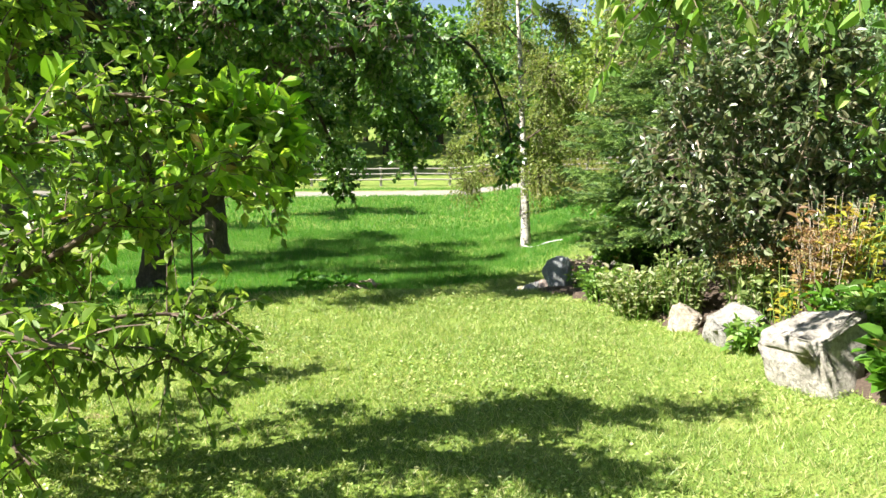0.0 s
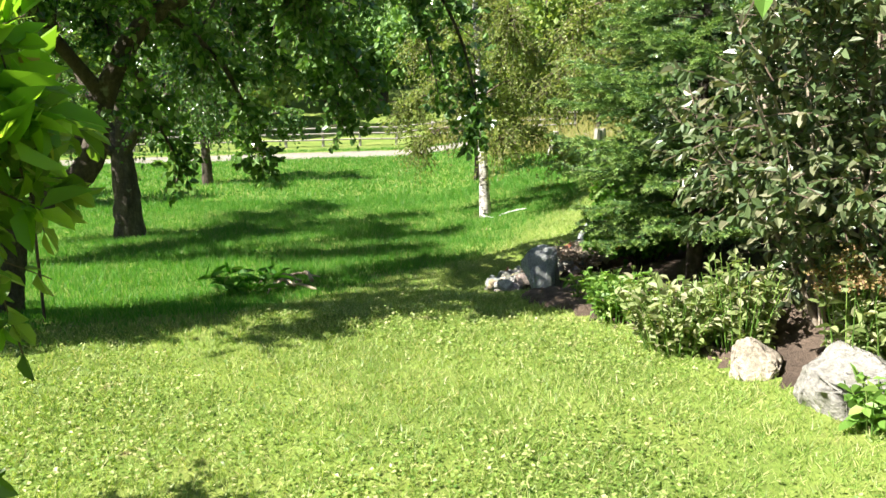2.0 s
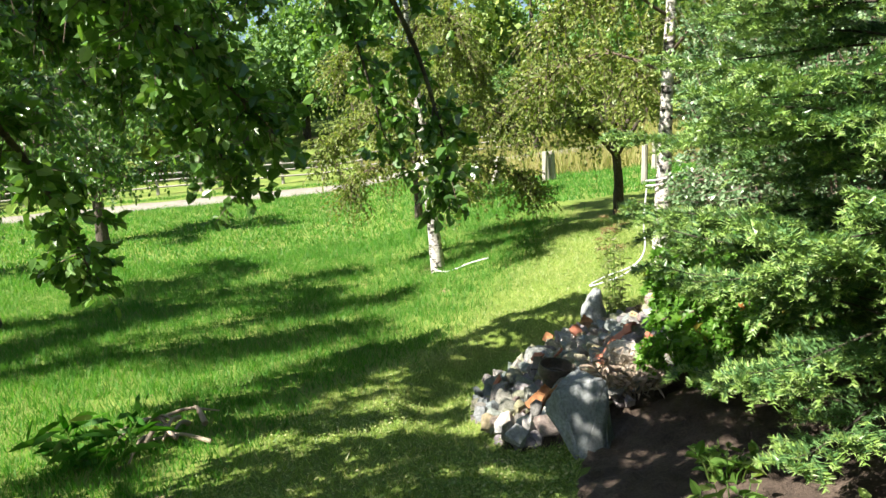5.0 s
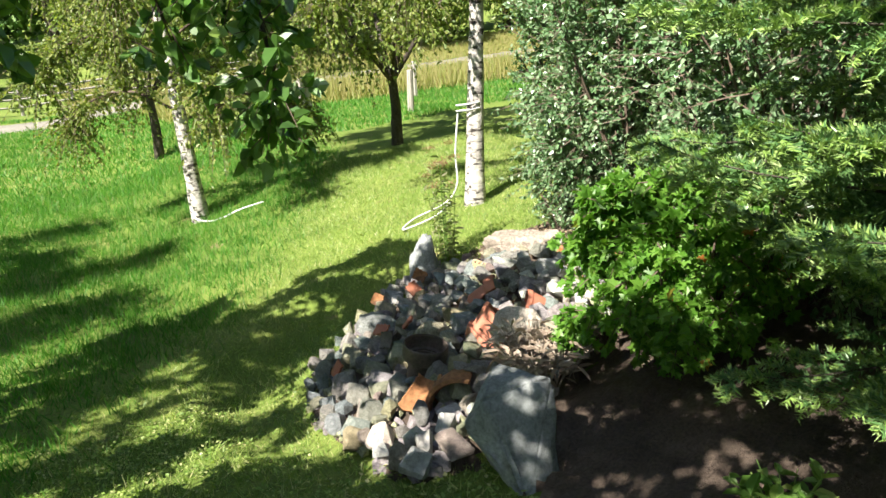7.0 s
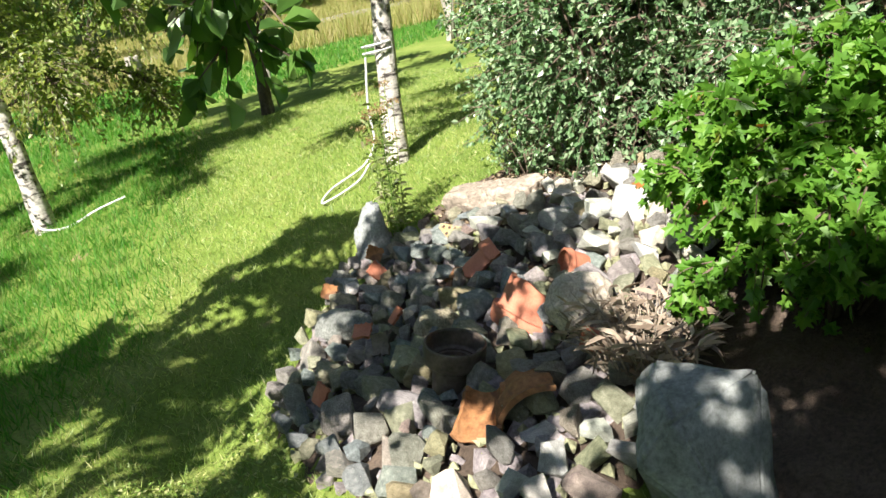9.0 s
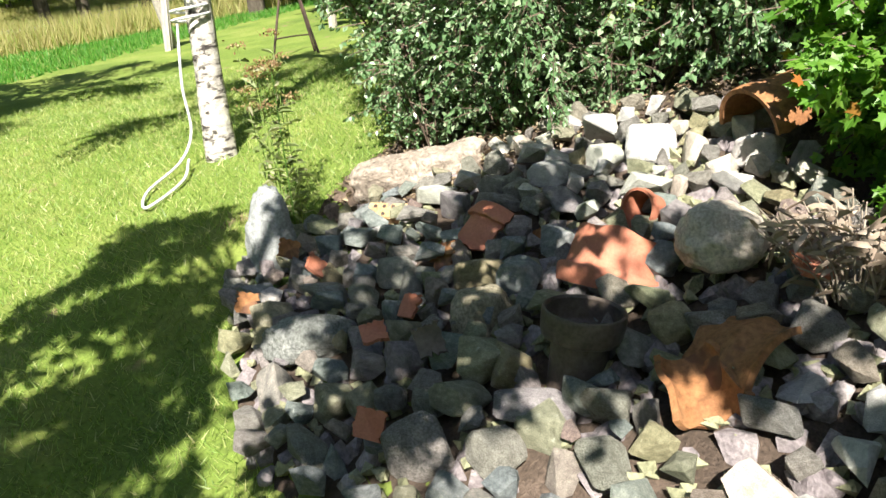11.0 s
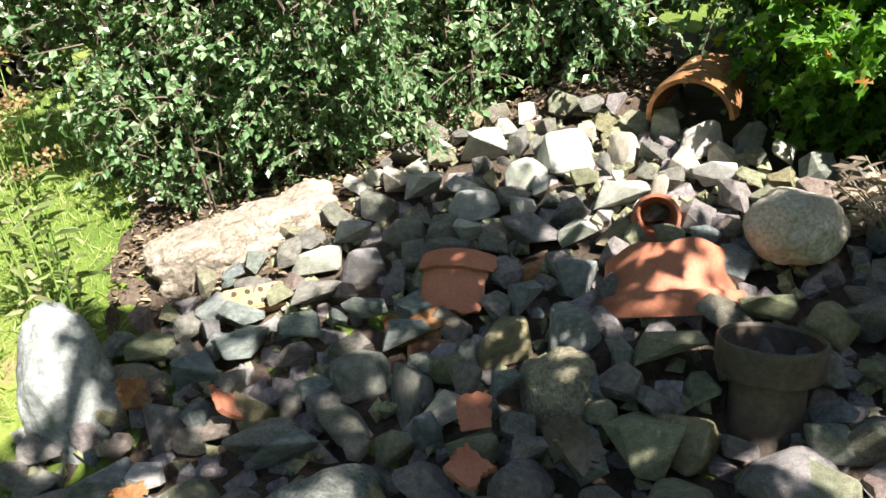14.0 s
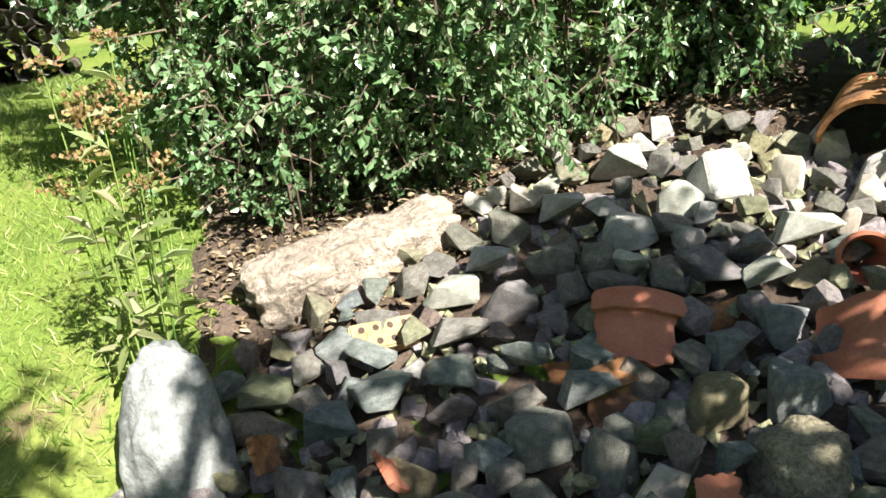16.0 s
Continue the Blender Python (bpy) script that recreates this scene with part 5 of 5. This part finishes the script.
for x, y, h, r, l in [(5.9, 29.6, 1.0, .14, (0, 14)), (6.15, 29.7, .9, .1, (0, -12)), (7.3, 28.2, 1.0, .12, (0, 2)), (7.6, 28.3, .95, .12, (0, -3)), (10.5, 26.8, 1.1, .1, (3, 0)), (8.6, 23.5, 1.1, .09, (0, 3)), (12.2, 21.0, 1.3, .1, (0, 10)), (12.5, 21.1, 1.3, .1, (0, -12)), (14.0, 18.0, 1.2, .1, (0, 4))]:
    post(x, y, h, r, l, "weathered grey wooden fence post", "old fence posts")

# ---- the iron trestle beyond the birch ----
tx, ty = 9.95, 16.4
trestle = thing("iron_trestle", "thin dark iron trestle standing on the grass", "trestle", on_ground(tx, ty))
for dx, dy in ((-.45, .25), (.3, -.1), (-.1, -.4)):
    part("leg", mesh_np("leg", *limb([(dx, dy, -.05), (dx * .45, dy * .45, .85), (-dx * .05, -dy * .05, 1.7)], .02, .018, 7, 8), M_IRON, True), None, trestle)
part("brace", mesh_np("brace", *limb([(-.36, .2, .3), (-.06, .06, .31), (.24, -.08, .3)], .012, .012, 6, 6), M_IRON, True), None, trestle)

# ---- the log stack ----
rng = np.random.default_rng(83)
stack = thing("log_stack", "stack of split grey logs under the trees", "logs", on_ground(9.4, 13.9, 0))
for i in range(34):
    row, col = i // 7, i % 7
    p = np.array([.0, col * .2 - .6 + .1 * (row % 2), .09 + row * .17]) + rng.normal(0, .015, 3)
    part("log", mesh_np("log", *limb([p - (.3, 0, 0), p, p + (.3, rng.normal(0, .02), 0)], rng.uniform(.07, .1), rng.uniform(.07, .1), 8, 5, rng, .08), M_WOOD if i % 3 else M_BARK, False), None, stack)

# ---- the track and its rail fence ----
tx = np.linspace(-60, 40, 220)
ty = 41 + .02 * tx + .8 * np.sin(tx * .05)
rows = [np.stack([tx, ty + o, ground(tx, ty + o) + z], -1) for o, z in ((-1.2, -.05), (-1.1, .09), (1.1, .09), (1.2, -.05))]
V = np.concatenate(rows)
n = len(tx)
F = np.concatenate([np.stack([np.arange(n - 1) + k * n, np.arange(1, n) + k * n, np.arange(1, n) + (k + 1) * n, np.arange(n - 1) + (k + 1) * n], 1) for k in range(3)])
thing("track", "pale gravel farm track crossing the meadow", "track", kind="structure", data=mesh_np("track", V, F, M_GRAVEL, True))
fence = thing("rail_fence", "weathered wooden post and rail fence", "fence", (0, 0, 0))
fx = np.arange(-22, 12, 2.2)
fz = [float(ground(x, 46 + .03 * x)) for x in fx]
pm = mesh_np("post", *limb([(0, 0, -.2), (0, 0, .6), (0, 0, 1.2)], .09, .08, 6, 4), M_WOOD)
for x, z in zip(fx, fz):
    p = part("post", pm, None, fence)
    p.location = (x, 46 + .03 * x, z)
for (x1, z1), (x2, z2) in zip(zip(fx, fz), zip(fx[1:], fz[1:])):
    for h in (.4, .75, 1.08):
        part("rail", mesh_np("rail", *limb([(x1 - .1, 45.9 + .03 * x1, z1 + h), ((x1 + x2) / 2, 45.9 + .03 * (x1 + x2) / 2, (z1 + z2) / 2 + h), (x2 + .1, 45.9 + .03 * x2, z2 + h)], .05, .05, 5, 4), M_WOOD), None, fence)

# ---- distant trees ----


def far_tree(seed, height, radius, mat, clumps):
    rng = np.random.default_rng(seed)
    ob = thing("woodland_tree", "leafy tree in the woodland beyond the meadow", "tree", (0, 0, -200), "woodland trees")
    bark_part("trunk", [limb([(0, 0, -.5), (.1, 0, height * .3), (0, .1, height * .7)], height * .025, height * .008, 7, 8, rng)], M_BARK, ob)
    c = unit(rng.normal(size=(18, 3))) * np.array([radius, radius, height * .40]) * rng.uniform(.35, .95, (18, 1)) + np.array([0, 0, height * .52])
    k = rng.integers(0, 18, clumps)
    P = c[k] + unit(rng.normal(size=(clumps, 3))) * radius * .42 * rng.uniform(.5, 1, (clumps, 1))
    L = rng.uniform(.25, .62, clumps)
    part("crown", leaf_mesh("crown", P, rng.normal(size=P.shape), rng.normal(size=P.shape) + np.array([0, 0, .8]), L, L * .8, mat, LEAF4), None, ob)["kind"] = "stuff"
    return ob


M_WOOD_LIGHT = leaf_material("light_woodland_leaf", [(0, (0.10, 0.16, 0.03)), (0.5, (0.17, 0.24, 0.05)), (1, (0.25, 0.30, 0.08))], 0.6, 0.35)
kinds = [far_tree(501, 13, 4.4, M_FAR, 3600), far_tree(502, 15, 4.8, M_FAR, 4000), far_tree(503, 11, 4.2, M_WOOD_LIGHT, 3600), far_tree(504, 8, 3.4, M_WOOD_LIGHT, 3200)]
rng = np.random.default_rng(91)
spots = []
for x in np.arange(-60, 70, 4.2):
    spots.append((x + rng.uniform(-1, 1), 53 + rng.uniform(-2, 4) + .05 * x))
for x in np.arange(-80, 100, 5.0):
    spots.append((x + rng.uniform(-2, 2), 75 + rng.uniform(-6, 6)))
for x in np.arange(-110, 130, 7):
    spots.append((x + rng.uniform(-2, 2), 112 + rng.uniform(-8, 8)))
for y in np.arange(-30, 60, 5):
    spots += [(-34 + rng.uniform(-3, 3), y + rng.uniform(-2, 2)), (27 + rng.uniform(-3, 3) + max(0, y - 20) * .2, y + rng.uniform(-2, 2))]
for x in np.arange(-30, 26, 5):
    spots.append((x, -16 + rng.uniform(-3, 3)))
for x, y in [(11, 6), (13, 10), (15, 14), (9.5, 3), (12, 1), (18, 18), (13.5, 12.5), (20, 24), (16, 7), (17, 11), (20, 15)]:
    spots.append((x, y))
spots += [(-22, 64), (-16, 68), (-27, 58), (-12, 61), (-6, 67), (-1, 70), (3, 66), (-3, 84), (2, 90), (-9, 63), (7, 61)]
open_gap = lambda x, y: -8 < x < 3 and 50 < y < 60
first = set()
for x, y in spots:
    if open_gap(x, y):
        continue
    k = int(rng.integers(4)) if y < 60 else int(rng.integers(3))
    s = rng.uniform(.75, 1.2)
    m = pose(x, y, float(ground(x, y)) - .1, 0, 0, rng.uniform(0, 360))
    if k not in first:
        first.add(k)
        kinds[k].matrix_basis = m
    else:
        t = copy_thing(kinds[k], m)
        t.scale = (s, s, s * rng.uniform(.85, 1.1))

# ---- far house ----
hx, hy = -4.5, 130.0
hz = float(ground(hx, hy))
house = thing("farmhouse", "distant white farmhouse with a slate roof", "house", (hx, hy, hz))
bm = bmesh.new()
bmesh.ops.create_cube(bm, size=1)
bmesh.ops.scale(bm, vec=(11, 6, 6), verts=bm.verts)
bmesh.ops.translate(bm, vec=(0, 0, 2), verts=bm.verts)
part("wall", bm, M_WALL, house)
bm = bmesh.new()
vs = [bm.verts.new(p) for p in [(-5.9, -3.5, 4.9), (5.9, -3.5, 4.9), (5.9, 0, 8), (-5.9, 0, 8), (-5.9, 3.5, 4.9), (5.9, 3.5, 4.9)]]
for f in ((0, 1, 2, 3), (3, 2, 5, 4), (0, 3, 4), (1, 5, 2), (0, 4, 5, 1)):
    bm.faces.new([vs[i] for i in f])
part("roof", bm, M_SLATE, house)
wm = bpy.data.meshes.new("window")
bm = bmesh.new()
bmesh.ops.create_cube(bm, size=1)
bmesh.ops.scale(bm, vec=(1, .1, 1.3), verts=bm.verts)
bm.to_mesh(wm)
wm.materials.append(M_SLATE)
for x in (-3.6, 0, 3.6):
    for z in (1.4, 3.8):
        part("window", wm, None, house).location = (x, -3.02, z)

# ---- grass ----
rng = np.random.default_rng(99)


def grass(name, label, x, y, height, width, mat, tilt=.5):
    n = len(x)
    P = np.stack([x, y, ground(x, y) - .006], -1)
    D = unit(np.stack([rng.normal(0, tilt, n), rng.normal(0, tilt, n), np.ones(n)], -1))
    a = rng.uniform(0, 6.283, n)
    N = np.stack([np.cos(a), np.sin(a), np.zeros(n)], -1)
    return thing(name, label, "grass", kind="stuff", data=leaf_mesh(name, P, D, N, height, width, mat, BLADE))


def tufted(x, y, share, spread):
    """Draws a share of the places together into tufts."""
    m = rng.uniform(0, 1, len(x)) < share
    k = rng.integers(0, len(x), max(1, len(x) // 22))
    pick = k[rng.integers(0, len(k), m.sum())]
    x, y = x.copy(), y.copy()
    x[m], y[m] = x[pick] + rng.normal(0, spread, m.sum()), y[pick] + rng.normal(0, spread, m.sum())
    return x, y, m


def scatter(n, x0, x1, y0, y1):
    x, y = rng.uniform(x0, x1, n), rng.uniform(y0, y1, n)
    ok = ~inside(x, y, BED) & ~inside(x, y, PILE) & ~inside(x, y, LITTER)
    return x[ok], y[ok]


def mown(x, y):
    """The short lawn: the terrace, and the strip along the heap."""
    return (y < 7.6 + .35 * x + .25 * np.sin(x * 2)) | (x > np.interp(y, [8, 10, 12, 14, 20], [-1.2, -1.0, -.2, 1.6, 5]))


x, y = scatter(330000, -3.5, 3.2, 1.2, 9.0)
ok = mown(x, y)
x, y, tuft = tufted(x[ok], y[ok], .5, .03)
ok = ~inside(x, y, BED)
x, y, tuft = x[ok], y[ok], tuft[ok]
grass("lawn", "short mown sunlit lawn grass", x, y, rng.uniform(.02, .05, len(x)) * np.where(tuft, 1.6, 1.0), rng.uniform(.003, .008, len(x)), M_LAWN, .8)
x, y = scatter(70000, -3.5, 3.2, 1.2, 11.5)
ok = mown(x, y) & (np.sin(x * 2.3 + 1.7 * np.sin(y * 1.9)) + np.sin(y * 2.9 + x) + rng.normal(0, .6, len(x)) > .2)
x, y = x[ok], y[ok]
n = len(x)
a = rng.uniform(0, 6.283, n)
P = np.stack([x, y, ground(x, y) + rng.uniform(.012, .04, n)], -1)
thing("clover", "small round clover leaves in the lawn", "clover", kind="stuff", data=leaf_mesh("clover", P, np.stack([np.cos(a), np.sin(a), rng.normal(0, .25, n)], -1), np.stack([rng.normal(0, .35, n), rng.normal(0, .35, n), np.ones(n)], -1), rng.uniform(.014, .03, n), rng.uniform(.012, .026, n), M_LAWN, LEAF4))
x, y = scatter(260000, -3.5, 9, 8.5, 19)
ok = mown(x, y) & ~((x < 3.2) & (y < 9.0))
grass("lawn", "short mown grass beside the stone heap", x[ok], y[ok], rng.uniform(.03, .09, ok.sum()), rng.uniform(.004, .009, ok.sum()), M_LAWN, .8)
x, y = scatter(420000, -9, 9, 6, 24)
x, y, tuft = tufted(x, y, .5, .06)
ok = (~mown(x + rng.normal(0, .25, len(x)), y + rng.normal(0, .25, len(x)))) & ~inside(x, y, BED) & ~inside(x, y, PILE) & (rng.uniform(0, 1, len(x)) < np.interp(y, [6, 12, 24], [1, .9, .6]))
grass("meadow_grass", "longer bright green meadow grass", x[ok], y[ok], rng.uniform(.07, .18, ok.sum()) * np.interp(y[ok], [7, 10, 13], [.5, .7, 1]), rng.uniform(.006, .013, ok.sum()), M_MEADOW, .45)
x, y = scatter(200000, -22, 24, 22, 44)
ok = (y < 40) | (y > 43)
grass("meadow_grass", "bright green grass of the far meadow", x[ok], y[ok], rng.uniform(.08, .2, ok.sum()), rng.uniform(.015, .04, ok.sum()), M_MEADOW, .5)
x, y = scatter(50000, 4, 26, 24, 40)
ok = (y > 31 - .45 * (x - 5)) & (y < 35.5 - .45 * (x - 5) + 2)
grass("rough_grass", "tall straw-coloured grass and weeds along the old fence", x[ok], y[ok], rng.uniform(.4, 1.0, ok.sum()), rng.uniform(.02, .05, ok.sum()), M_HAY, .3)
x, y = scatter(120000, 2, 40, 36, 56)
ok = (y > 37.5 - .45 * (x - 5)) & (y > 43.5)
grass("hay_field", "pale dry grass of the field beyond the fence", x[ok], y[ok], rng.uniform(.2, .5, ok.sum()), rng.uniform(.03, .07, ok.sum()), M_HAY, .5)
